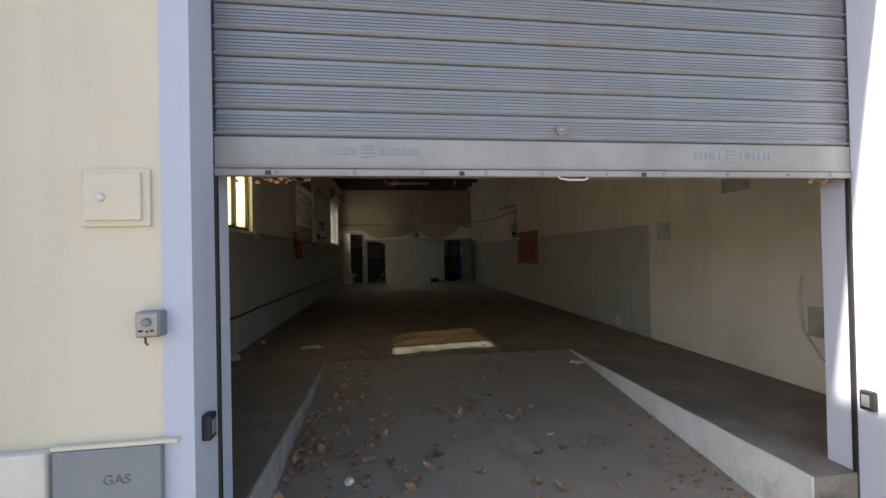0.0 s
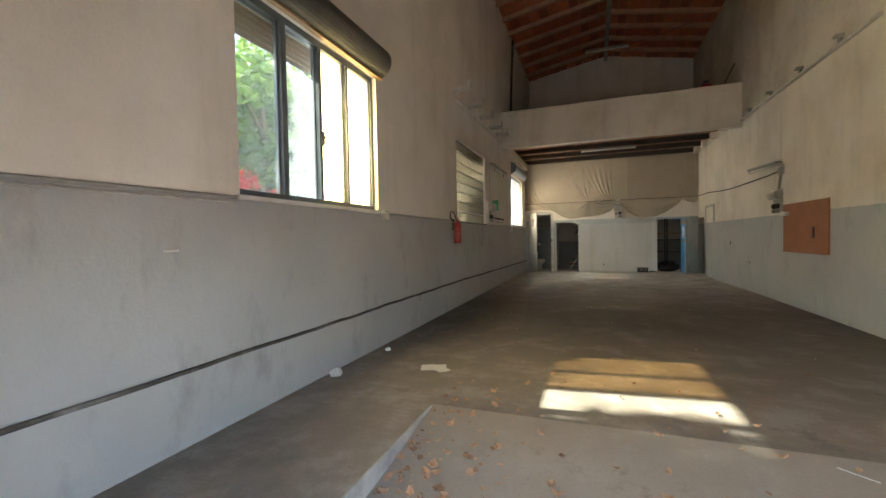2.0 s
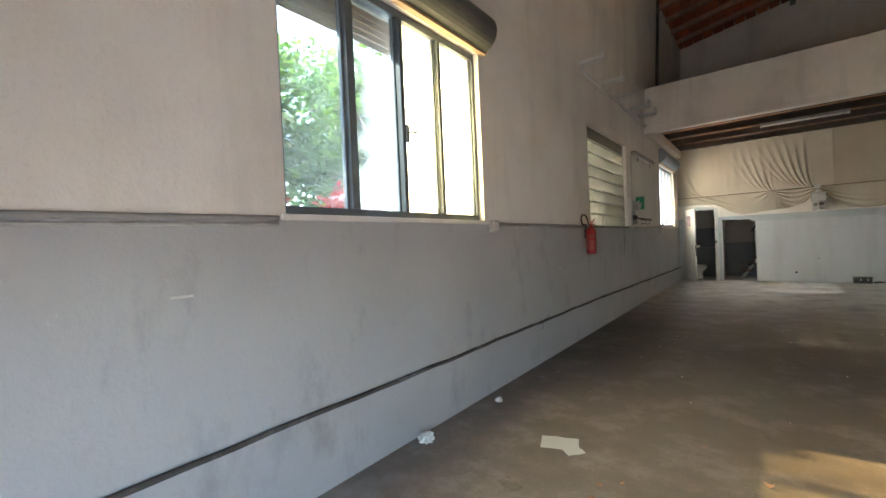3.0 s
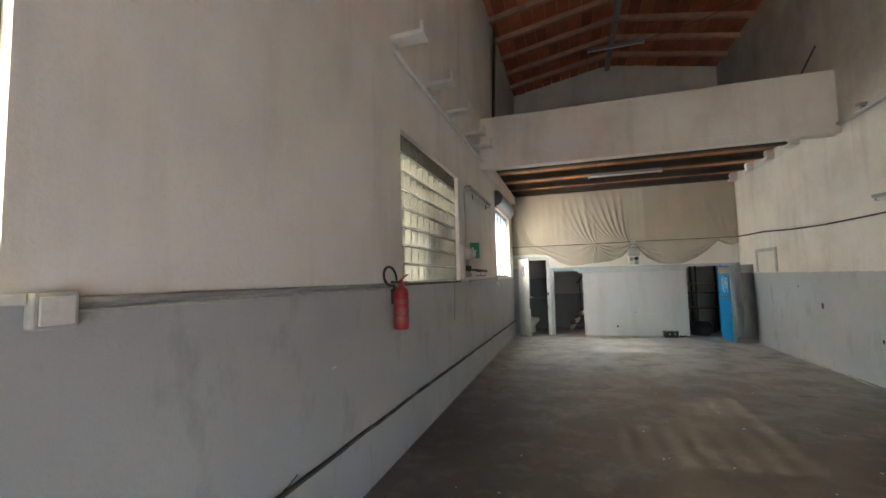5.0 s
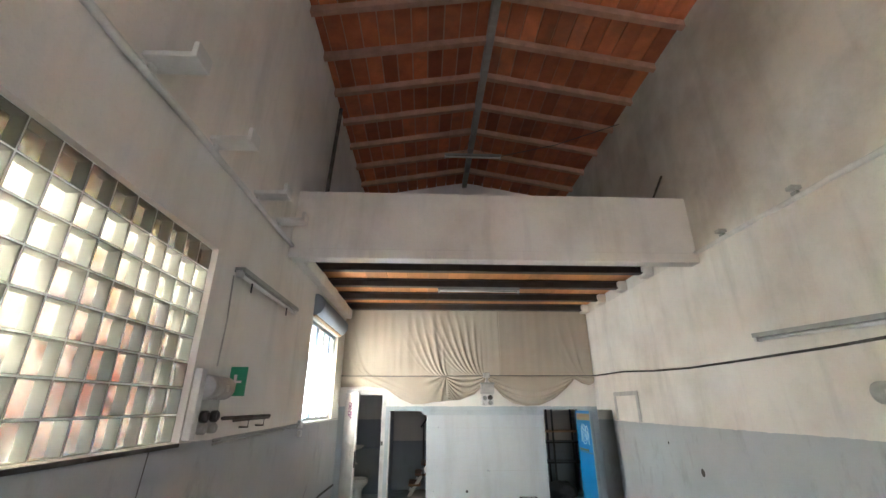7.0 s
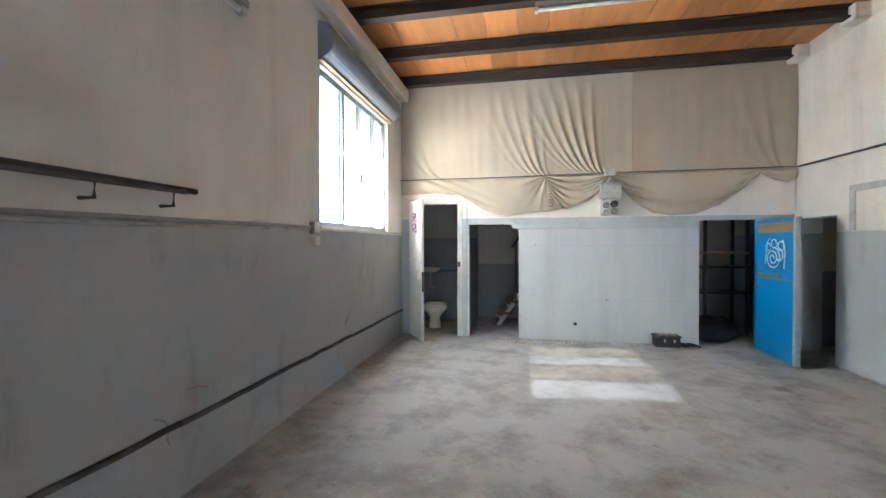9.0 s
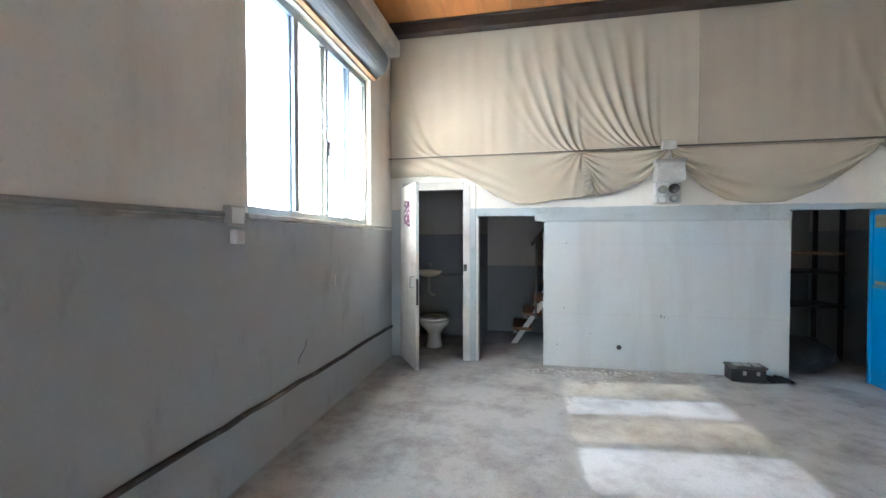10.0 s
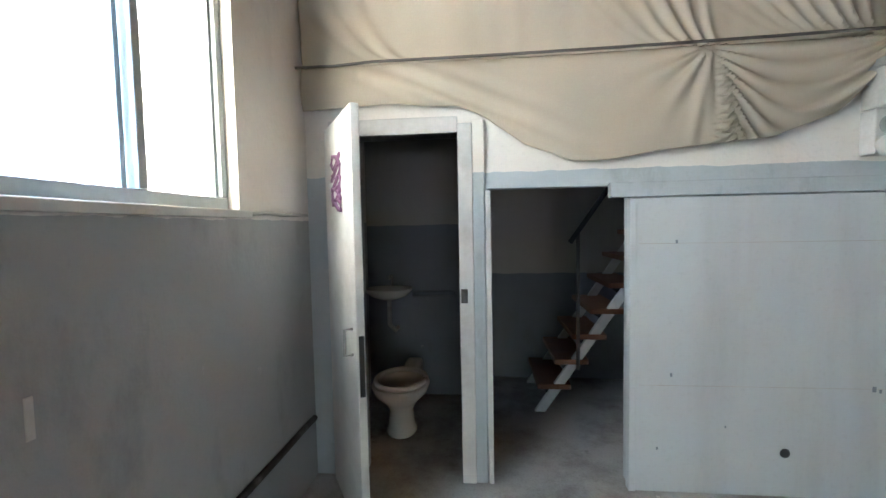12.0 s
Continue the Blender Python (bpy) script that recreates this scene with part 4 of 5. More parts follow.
junction_box(W - 0.06, W, 9.92, 10.06, 2.22, 2.34, "grey junction box under the wall lamp")
tagged(bar("drop_conduit", [(W - 0.02, 10.02, 2.24), (W - 0.02, 10.1, 1.98)], 0.022, m_pvc), "short pale conduit between boxes", "conduit")
socket_board("socket_panel", W, -1, 9.98, 10.32, 1.58, 1.97, "dusty grey socket panel with black and red sockets")
block("pipe_cap", (W - 0.07, W, 9.70, 9.95, 1.50, 1.56), m_white, None, bevel=0.01)
tagged(bpy.data.objects["pipe_cap"], "small white box at the dado line", "box")
fr = thing("wall_hatch", "cream hatch with a grey surround on the wall", "hatch")
for d in ((14.28, 15.22, 1.96, 2.03), (14.28, 14.36, 1.54, 1.96), (15.14, 15.22, 1.54, 1.96)):
    block("surround", (W - 0.018, W, *d), m_pvc, fr)
block("hatch_panel", (W - 0.008, W + 0.01, 14.36, 15.14, 1.54, 1.96), m_parapet, fr)
for y0, y1, z0, z1 in ((3.98, 4.24, 1.31, 1.53), (2.85, 3.19, 1.76, 2.0), (1.9, 2.33, 0.45, 0.70)):
    t = block("wall_patch", (W - 0.006, W + 0.01, y0, y1, z0, z1), m_pvc, None, bevel=0.003)
    tagged(t, "grey cement patch on the plaster", "patch", "wall patches")
hang = [(W - 0.02, 2.36, 0.95), (W - 0.03, 2.38, 0.72), (W - 0.04, 2.34, 0.50), (W - 0.03, 2.22, 0.30), (W - 0.02, 2.05, 0.16), (W - 0.02, 1.9, 0.12)]
tagged(bar("loose_cable", hang, 0.012, m_white), "loose white cable hanging on the wall", "cable")


# ---- the far wall ----
def zlow(x):
    return float(np.interp(x, [0, 0.5, 0.9, 1.05, 1.25, 1.5, 1.7, 1.95, 2.5, 2.8, 2.95, 3.05, 3.2, 3.4, 3.62, 3.87, 4.15, 4.45, 4.75, 4.94, 5.1, 5.25, 5.37],
                           [2.15, 2.17, 2.13, 2.06, 1.92, 1.82, 1.82, 1.86, 1.91, 2.02, 2.16, 2.34, 2.16, 1.96, 1.83, 1.785, 1.80, 1.92, 2.14, 2.33, 2.24, 2.20, 2.26]))
WIRE_Z, TOP_Z = 2.385, 3.84
def smooth01(t):
    t = max(0.0, min(1.0, t))
    return t * t * (3 - 2 * t)
def fold_depth(x, z, low):
    d = 0.0
    if z >= WIRE_Z:
        h = min(1.0, max(0.0, (z - WIRE_Z) / (TOP_Z - WIRE_Z)))
        # folds that run down and gather to the right, at three points of the wire
        for gx, reach, k, amp, base in ((3.02, 0.50, 17.0, 0.05, 0.42), (2.25, 0.42, 12.0, 0.032, 0.34), (0.75, 0.75, 6.0, 0.03, 0.25), (5.25, 0.4, 6.0, 0.025, 0.25)):
            sweep_to = gx - reach * (0.12 + 0.88 * h ** 0.42) if reach > 0 else gx + reach * h ** 0.5
            u = (x - sweep_to) / (base * (0.30 + 0.95 * h ** 0.6))
            if abs(u) < 2.4:
                env = math.exp(-u * u * 0.7 - (6 * (u - 0.4) ** 2 if u > 0.4 else 0)) * (0.10 + 0.90 * (1 - h) ** 1.2)
                s = 0.5 + 0.5 * math.sin(k * u + 1.3 * noise.noise(Vector((u * 1.3, z, gx))))
                d += amp * env * s ** 1.6
        d += 0.022 * (0.5 + 0.5 * noise.noise(Vector((x * 2.2, z * 0.28, 3.1)))) + 0.008 * noise.noise(Vector((x * 9, z * 0.8, 7.7)))
        d += 0.05 * math.sin(math.pi * h) * (0.6 + 0.4 * noise.noise(Vector((x * 0.8, 0, 0))))
    else:
        h = (WIRE_Z - z) / max(0.05, WIRE_Z - low)
        drop = WIRE_Z - z
        # swags: folds hang in nested arcs between two gather points
        for a, b, n, amp in ((2.17, 3.05, 5.0, 0.045), (3.05, 4.94, 4.0, 0.045), (4.94, 5.7, 4.0, 0.03)):
            if a <= x <= b:
                e = (x - a) / (b - a)
                arc = drop / (0.55 * math.sin(math.pi * e) ** 0.75 + 0.015)
                env = 0.3 + 0.7 * math.exp(-((min(e, 1 - e) - 0.12) / 0.2) ** 2)
                if b - a > 1.5:
                    env *= smooth01((arc - 0.45) / 0.3) + 0.8 * math.exp(-((min(e, 1 - e)) / 0.09) ** 2)
                d += amp * env * (0.5 + 0.5 * math.sin(2 * math.pi * n * arc + noise.noise(Vector((x * 2, arc, a))))) ** 1.5 * min(1.0, drop / 0.04) * smooth01(min(e, 1 - e) * (b - a) / 0.10)
        # a fan of creases spreading from the gather point, and slanting ones over the first door
        if x < 2.2:
            rad = math.hypot(x - 2.17, drop)
            d += 0.028 * math.exp(-(rad / 0.42) ** 2) * (0.5 + 0.5 * math.sin(15 * math.atan2(drop, 2.19 - x))) * min(1.0, rad / 0.06)
            u = (drop - 0.42 * (x - 0.35)) / 0.07
            d += 0.03 * math.exp(-((x - 0.85) / 0.45) ** 2) * math.exp(-u * u * 0.25) * (0.5 + 0.5 * math.sin(3.6 * u))
        d += 0.02 + 0.03 * math.sin(math.pi * min(1, h))
        for g in (2.17, 3.05, 4.94):
            q = (x - g) / (0.03 + 0.10 * h)
            d += 0.008 * math.exp(-q * q) * (0.5 + 0.5 * math.sin(9 * q + 0.7))
    return d

ct = bmesh.new()
NX, NU, ND = 380, 110, 46
grid = []
for i in range(NX + 1):
    x = 0.012 + (W - 0.024) * i / NX
    low = zlow(x) + 0.006 * noise.noise(Vector((x * 6, 0, 2)))
    top = TOP_Z + 0.016 * math.sin(x * 9) + 0.012 * noise.noise(Vector((x * 4, 5, 1)))
    col = []
    for j in range(NU + 1):
        z = top + (WIRE_Z - top) * j / NU
        col.append(ct.verts.new((x, 16.13 - fold_depth(x, max(z, WIRE_Z), low) - 0.005, z)))
    for j in range(1, ND + 1):
        z = WIRE_Z + (low - WIRE_Z) * j / ND
        col.append(ct.verts.new((x, 16.13 - fold_depth(x, z - 1e-6, low) - 0.005, z)))
    grid.append(col)
cl = thing("drape", "sagging beige canvas drape gathered along a wire", "drape")
SEAM = int(NX * 3.37 / W)
for nm, lo, hi, left, right, cloth in (("hanging_cloth", 0, NU, 0, SEAM, m_cloth), ("side_cloth", 0, NU, SEAM, NX, m_cloth_dark), ("swag", NU, NU + ND, 0, NX, m_cloth)):
    cb = bmesh.new()
    cols = [[cb.verts.new(v.co) for v in col[lo:hi + 1]] for col in grid[left:right + 1]]
    for p, q in zip(cols, cols[1:]):
        for j in range(len(p) - 1):
            cb.faces.new((p[j], q[j], q[j + 1], p[j + 1]))
    ob = part(nm, cb, cloth, cl, "darker brown canvas" if cloth == m_cloth_dark else "", True)
    ob.modifiers.new("thickness", "SOLIDIFY").thickness = 0.003
ct.free()
wire_pts = [(x, 16.05 - 0.03 * (1 if 0.3 < x < 5.2 else 0), WIRE_Z + 0.012 * (x - 2.7) / 2.7 - 0.012 * math.sin(math.pi * x / 3.05) * (1 if x < 3.05 else -0.6)) for x in [W * k / 24 for k in range(25)]]
tagged(bar("drape_wire", wire_pts, 0.008, m_cable), "dark taut cable holding the drape up", "cable")

eb = thing("wall_junction", "dusty junction box and socket panel over the drape", "socket panel")
block("junction", (2.97, 3.11, 15.96, 16.02, 2.34, 2.44), m_pvc, eb, bevel=0.008)
bar("stem", [(3.05, 15.99, 2.35), (3.05, 16.0, 2.22)], 0.022, m_pvc, eb)
block("cover", (2.92, 3.19, 15.95, 16.13, 2.02, 2.24), m_pvc, eb, bevel=0.012)
block("cover_lid", (2.905, 3.205, 15.94, 16.13, 2.205, 2.245), m_box, eb, bevel=0.006)
block("lower_plate", (2.94, 3.18, 16.06, 16.15, 1.80, 2.02), m_white, eb, bevel=0.006)
for x, z, m, r in ((3.00, 1.94, m_box, 0.045), (3.11, 1.95, m_dust, 0.05), (2.99, 1.84, m_white, 0.05), (3.11, 1.85, m_box, 0.045)):
    b = bmesh.new()
    lathe(b, [(r, 0), (r, 0.05), (r * 0.75, 0.07), (r * 0.7, 0.06)], (x, 16.07, z), 16, axis=Matrix.Rotation(radians(90), 3, "X"))
    part("socket", b, m, eb, smooth=True)

sp = thing("sliding_panel", "large pale blue-grey painted sheet panel", "panel")
block("sheet", (1.825, 4.215, 16.105, 16.149, 0.005, 1.615), m_panel, sp, bevel=0.004)
block("edge_strip", (1.80, 1.835, 16.098, 16.15, 0.005, 1.612), m_panel, sp, bevel=0.003)
block("track", (1.70, 4.22, 16.10, 16.149, 1.622, 1.70), m_far, sp, "grey painted header strip", 0.003)
hb = bmesh.new()
lathe(hb, [(0.026, 0), (0.024, 0.004), (0.012, 0.005)], (2.6, 16.105, 0.245), 18, axis=Matrix.Rotation(radians(90), 3, "X"))
part("hole", hb, m_black, sp, "dark round hole", True)
for x, z, r in ((2.04, 1.38, 0.006), (2.02, 0.66, 0.006), (3.02, 0.60, 0.009), (3.05, 0.59, 0.006), (1.95, 0.25, 0.005), (2.3, 0.38, 0.004)):
    block("chip", (x - r, x + r, 16.103, 16.107, z - r * 1.6, z + r * 1.6), m_gasdoor, sp, bevel=0.001)
for z in (0.60, 1.37):
    block("seam", (1.85, 4.2, 16.1040, 16.106, z, z + 0.003), m_pvc, sp, bevel=0.0005)

# door frames
df = thing("door_frame_1", "pale grey wooden door frame of the toilet", "door frame", kind="structure")
block("post", (0.885, 0.965, 16.11, 16.27, 0.0, 2.05), m_white, df)
block("post", (0.965, 1.03, 16.12, 16.27, 0.0, 2.07), m_far, df)
block("post", (0.15, 0.30, 16.125, 16.27, 0.0, 2.05), m_white, df)
block("head", (0.15, 0.885, 16.11, 16.27, 2.0, 2.09), m_white, df)
block("strike_plate", (0.893, 0.93, 16.105, 16.112, 1.05, 1.13), m_dust, df, bevel=0.002)
df2 = thing("door_frame_2", "narrow pale grey frame of the stair opening", "door frame", kind="structure")
block("post", (1.035, 1.065, 16.115, 16.27, 0.0, 1.68), m_white, df2)

d1 = thing("door_1", "white toilet door standing ajar with purple spray marks", "door", kind="structure")
leaf = bmesh.new()
bx(leaf, 0, 0.60, -0.02, 0.02, 0.02, 2.03, 0.005)
lf1 = part("leaf", leaf, m_white, d1)
hd1 = part("door_handle", sweep(bmesh.new(), [(0.53, -0.02, 1.02), (0.53, -0.06, 1.02), (0.53, -0.06, 0.90), (0.53, -0.02, 0.90)], 0.007, 6), m_bar, d1, "bent wire handle", True)
part("lock_plate", (lambda b: (bx(b, 0.596, 0.604, -0.012, 0.012, 0.72, 1.0, 0.001), b)[1])(bmesh.new()), m_black, d1, "dark lock strip")
for k in range(5):
    a = [(0.30 + 0.10 * math.sin(k * 2.1 + q * 0.9), -0.0225, 1.60 + 0.055 * k + 0.035 * math.cos(q * 1.3 + k)) for q in range(7)]
    part("spray_mark", sweep(bmesh.new(), a, 0.011, 5), m_pink, d1, "purple spray paint", True)
d1.matrix_basis = pose(0.150, 16.10, 0, 0, 0, math.degrees(math.atan2(15.585 - 16.10, 0.475 - 0.150)))

d3 = thing("door_3", "bright blue door standing open with white spray tag", "door", kind="structure")
lf3 = bmesh.new()
bx(lf3, 0.0, 0.88, -0.02, 0.02, 0.015, 1.70, 0.004)
part("leaf", lf3, m_bluedoor, d3)
part("top_rail", (lambda b: (bx(b, 0.06, 0.82, -0.026, -0.018, 1.53, 1.65, 0.003), b)[1])(bmesh.new()), m_wood, d3, "bare wood strip")
part("mid_rail", (lambda b: (bx(b, 0.08, 0.60, -0.035, -0.018, 0.985, 1.02, 0.004), b)[1])(bmesh.new()), m_wood, d3, "bare wood rail")
part("seam", (lambda b: (bx(b, 0.02, 0.86, -0.0225, -0.019, 0.955, 0.975, 0.001), b)[1])(bmesh.new()), m_gasdoor, d3)
part("edge_strip", (lambda b: (bx(b, 0.845, 0.888, -0.028, 0.03, 0.015, 1.70, 0.003), b)[1])(bmesh.new()), m_frame_pale, d3, "scuffed grey edge strip")
part("hinge_stile", (lambda b: (bx(b, -0.01, 0.035, -0.027, 0.03, 0.015, 1.70, 0.003), b)[1])(bmesh.new()), m_bluedoor, d3)
def spiral(cx, cz, r0, r1, turns, n=36, start=0.0):
    return [(cx + (r0 + (r1 - r0) * k / n) * math.cos(start + turns * 2 * math.pi * k / n) * 1.15, -0.0215, cz + (r0 + (r1 - r0) * k / n) * math.sin(start + turns * 2 * math.pi * k / n)) for k in range(n + 1)]
for line in (spiral(0.42, 1.22, 0.02, 0.14, 2.2), spiral(0.60, 1.37, 0.05, 0.06, 1.0, 16), spiral(0.45, 1.40, 0.045, 0.06, 1.0, 16), spiral(0.32, 1.36, 0.04, 0.05, 0.9, 14),
             [(0.66, -0.0215, 1.10), (0.68, -0.0215, 1.3), (0.63, -0.0215, 1.44)], [(0.26, -0.0215, 1.14), (0.30, -0.0215, 1.42), (0.36, -0.0215, 1.46)], spiral(0.55, 1.25, 0.05, 0.09, 0.6, 14, 4.2)):
    part("spray_mark", sweep(bmesh.new(), line, 0.0085, 5), m_spray, d3, "white spray paint", True)
d3.matrix_basis = pose(4.905, 16.10, 0, 0, 0, -92.0)

# toilet room
to = thing("toilet", "grubby white ceramic toilet", "toilet")
tbm = bmesh.new()
lathe(tbm, [(0.105, 0.0), (0.11, 0.02), (0.095, 0.06), (0.085, 0.17), (0.12, 0.23), (0.19, 0.30), (0.21, 0.355), (0.20, 0.37), (0.155, 0.36), (0.12, 0.32), (0.05, 0.26)], (0.41, 16.70, 0), 28, 1.0, 1.2)
part("bowl", tbm, m_ceramic, to, smooth=True)
sm = bmesh.new()
ring = []
for k in range(29):
    a = 2 * math.pi * k / 28
    ring.append((0.41 + 0.18 * math.cos(a), 16.71 + 0.21 * math.sin(a), 0.38))
part("seat", sweep(sm, ring, 0.02, 8), m_ceramic, to, "white seat ring", True)
block("neck", (0.34, 0.48, 16.90, 17.35, 0.22, 0.34), m_ceramic, to, bevel=0.03)
sk = thing("wash_basin", "small white wall basin in the dim toilet", "basin")
sb = bmesh.new()
lathe(sb, [(0.07, 0.88), (0.15, 0.91), (0.20, 0.955), (0.205, 0.975), (0.185, 0.975), (0.13, 0.94), (0.04, 0.92)], (0.22, 17.18, 0), 24, 1.0, 0.8)
part("bowl", sb, m_ceramic, sk, smooth=True)
bar("waste_pipe", [(0.22, 17.2, 0.90), (0.22, 17.2, 0.66), (0.26, 17.25, 0.60), (0.26, 17.36, 0.60)], 0.018, m_pvc, sk)
bar("tap", [(0.22, 17.33, 0.96), (0.22, 17.33, 1.06), (0.22, 17.24, 1.07), (0.22, 17.23, 1.04)], 0.011, m_bar, sk, "chrome tap")
tagged(bar("wall_pipe", [(0.40, 17.33, 0.90), (0.74, 17.33, 0.91), (0.76, 17.345, 0.90)], 0.022, m_gasdoor), "dark pipe along the toilet wall beside the basin", "pipe")
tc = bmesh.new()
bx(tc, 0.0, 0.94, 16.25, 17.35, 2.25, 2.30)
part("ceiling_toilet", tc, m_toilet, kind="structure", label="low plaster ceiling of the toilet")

# stair behind the second opening
st = thing("staircase", "steep open stair with wooden treads and white stringer", "staircase")
for k in range(9):
    x, z = 1.56 + 0.135 * k, 0.225 + 0.20 * k
    b = bmesh.new()
    bx(b, x - 0.13, x + 0.13, 17.05, 17.72, z - 0.04, z, 0.005)
    part("tread", b, m_tread, st)
    b = bmesh.new()
    prism(b, [(x - 0.11, z - 0.04), (x + 0.05, z - 0.04), (x + 0.02, z - 0.13)], "y", 17.09, 17.12)
    part("tread_bracket", b, m_black, st)
for y in (17.06, 17.66):
    b = bmesh.new()
    prism(b, [(1.41, 0.0), (1.49, 0.0), (1.49 + 0.135 * 9.4, 1.88), (1.41 + 0.135 * 9.4, 1.88)], "y", y, y + 0.035)
    part("stringer", b, m_white, st, "white painted steel stringer")
bar("post", [(1.74, 17.04, 0.35), (1.74, 17.04, 1.42)], 0.014, m_cable, st)
bar("handrail", [(1.68, 17.04, 1.34), (2.0, 17.04, 1.80), (2.5, 17.04, 2.54)], 0.02, m_black, st, "dark handrail")

# store room behind the third opening
sh = thing("store_shelf", "dark metal shelf rack with wooden boards", "shelf")
for x, y in ((4.30, 16.95), (4.62, 16.95), (4.62, 17.4), (5.2, 16.95), (4.3, 17.4), (5.2, 17.4)):
    block("upright", (x - 0.02, x + 0.02, y - 0.02, y + 0.02, 0.0, 1.95), m_black, sh)
for z in (0.62, 1.02, 1.24, 1.80):
    block("shelf_board", (4.26, 5.24, 16.93, 17.42, z, z + 0.03), m_wood if z == 1.24 else m_black, sh, bevel=0.003)
bag = bmesh.new()
bmesh.ops.create_icosphere(bag, subdivisions=4, radius=1.0)
for v in bag.verts:
    s = 1 + 0.22 * noise.noise(v.co * 2.3)
    v.co = Vector((4.58 + v.co.x * 0.33 * s, 16.62 + v.co.y * 0.28 * s, max(0.0, 0.15 + v.co.z * 0.19 * s)))
tagged(part("rubbish_bag", bag, m_dkcloth, smooth=True), "slumped dark rubbish bag on the store floor", "bag")

# on the floor by the panel
bc = thing("black_case", "black battered case lying beside the panel", "case")
block("case_body", (3.62, 3.93, 15.93, 16.09, 0.0, 0.13), m_black, bc, bevel=0.01)
block("case_lid", (3.61, 3.94, 15.92, 16.095, 0.132, 0.155), m_dust, bc, bevel=0.006)
for x in (3.66, 3.74, 3.83):
    block("clutter", (x, x + 0.06, 15.95, 16.05, 0.155, 0.168), m_box, bc, bevel=0.003)
for x in (3.72, 3.84):
    block("latch", (x, x + 0.03, 15.924, 15.932, 0.07, 0.11), m_bar, bc, bevel=0.002)
rag = bmesh.new()
bmesh.ops.create_grid(rag, x_segments=24, y_segments=14, size=0.5)
for v in rag.verts:
    e = 1 - (abs(v.co.x) * 2) ** 4
    v.co = Vector((4.06 + v.co.x * 0.30, 16.02 + v.co.y * 0.14, 0.006 + max(0, 0.04 * e * (0.6 + noise.noise(v.co * 7)))))
tagged(part("dark_rag", rag, m_dkcloth, smooth=True), "crumpled dark rag on the floor", "rag")

# lamps under the loft and at the ridge
tube_lamp("loft_lamp", (1.97, 14.16, 3.718), (3.43, 14.16, 3.718), "unlit white batten tube lamp under the loft")
rl = tube_lamp("ridge_lamp", (2.10, 14.35, 6.66), (3.28, 14.35, 6.66), "unlit tube lamp hung below the ridge")
for x in (2.45, 2.95):
    bar("hanger", [(x, 14.35, 6.7), (RIDGE_X, 14.35, RIDGE_Z - 0.14)], 0.004, m_cable, rl)
tagged(bar("roof_wire", [(3.28, 14.35, 6.69), (4.3, 13.9, 6.68), (W - 0.01, 13.3, 6.76)], 0.008, m_cable), "thin wire from ridge lamp to wall", "wire")

# things left on the loft
tagged(bar("leaning_bar", [(W - 0.5, 12.6, 4.03), (W - 0.06, 12.35, 5.05)], 0.015, m_cable), "dark metal bar leaning on the loft wall", "bar")
tk = thing("red_canister", "dark red canister standing on the loft", "canister")
cb = bmesh.new()
lathe(cb, [(0.16, 4.02), (0.17, 4.05), (0.17, 4.95), (0.13, 5.05), (0.05, 5.1)], (5.05, 13.7, 0), 20)
part("canister_body", cb, m_red, tk, smooth=True)
block("canister_cap", (4.99, 5.11, 13.64, 13.76, 5.1, 5.16), m_black, tk, bevel=0.01)


# ---- litter ----
def paper(x, y, z, sx, sy, turn, label, crumple=0.01, n=8):
    b = bmesh.new()
    bmesh.ops.create_grid(b, x_segments=n, y_segments=n, size=0.5)
    r = Matrix.Rotation(radians(turn), 4, "Z")
    for v in b.verts:
        p = Vector((v.co.x * sx, v.co.y * sy, 0.003 + crumple * (0.5 + 0.5 * noise.noise(Vector((v.co.x * 4 + x, v.co.y * 4 + y, 1))))))
        v.co = r @ p + Vector((x, y, z))
    return tagged(part("paper_scrap", b, m_paper, smooth=True), label, "paper", "paper scraps")
def ramp_z(y):
    return STREET + (y - 1.0) / (RAMP_END - 1.0) * -STREET if y < RAMP_END else 0.0
paper(0.87, 4.88, 0, 0.24, 0.17, 20, "white sheet of paper lying on the floor", 0.012)
paper(0.98, 4.83, 0, 0.12, 0.10, 50, "small white paper piece on the floor", 0.012)
paper(3.93, 3.62, ramp_z(3.62), 0.13, 0.08, 120, "crumpled white paper by the kerb", 0.05)
paper(2.47, 1.32, ramp_z(1.32), 0.15, 0.035, -35, "white plastic strip on the ramp", 0.006)
paper(3.1, 2.35, ramp_z(2.35), 0.06, 0.03, 10, "small white scrap on the ramp", 0.006)
paper(3.55, 3.95, ramp_z(3.95), 0.16, 0.012, -40, "thin pale stick on the ramp", 0.006)
for x, y, s in ((0.10, 4.42, 0.055), (0.16, 5.3, 0.03), (1.62, 2.0, 0.03)):
    b = bmesh.new()
    bmesh.ops.create_icosphere(b, subdivisions=3, radius=1.0)
    for v in b.verts:
        k = 1 + 0.5 * noise.noise(v.co * 2.7 + Vector((x, y, 0)))
        v.co = Vector((x, y, (0 if x < 1.1 else ramp_z(y)) + s * 0.55)) + Vector((v.co.x * s * k, v.co.y * s * k, max(-0.5, v.co.z * 0.7 * k) * s))
    tagged(part("crumpled_paper", b, m_paper), "crumpled white paper ball on the floor", "paper", "paper balls")

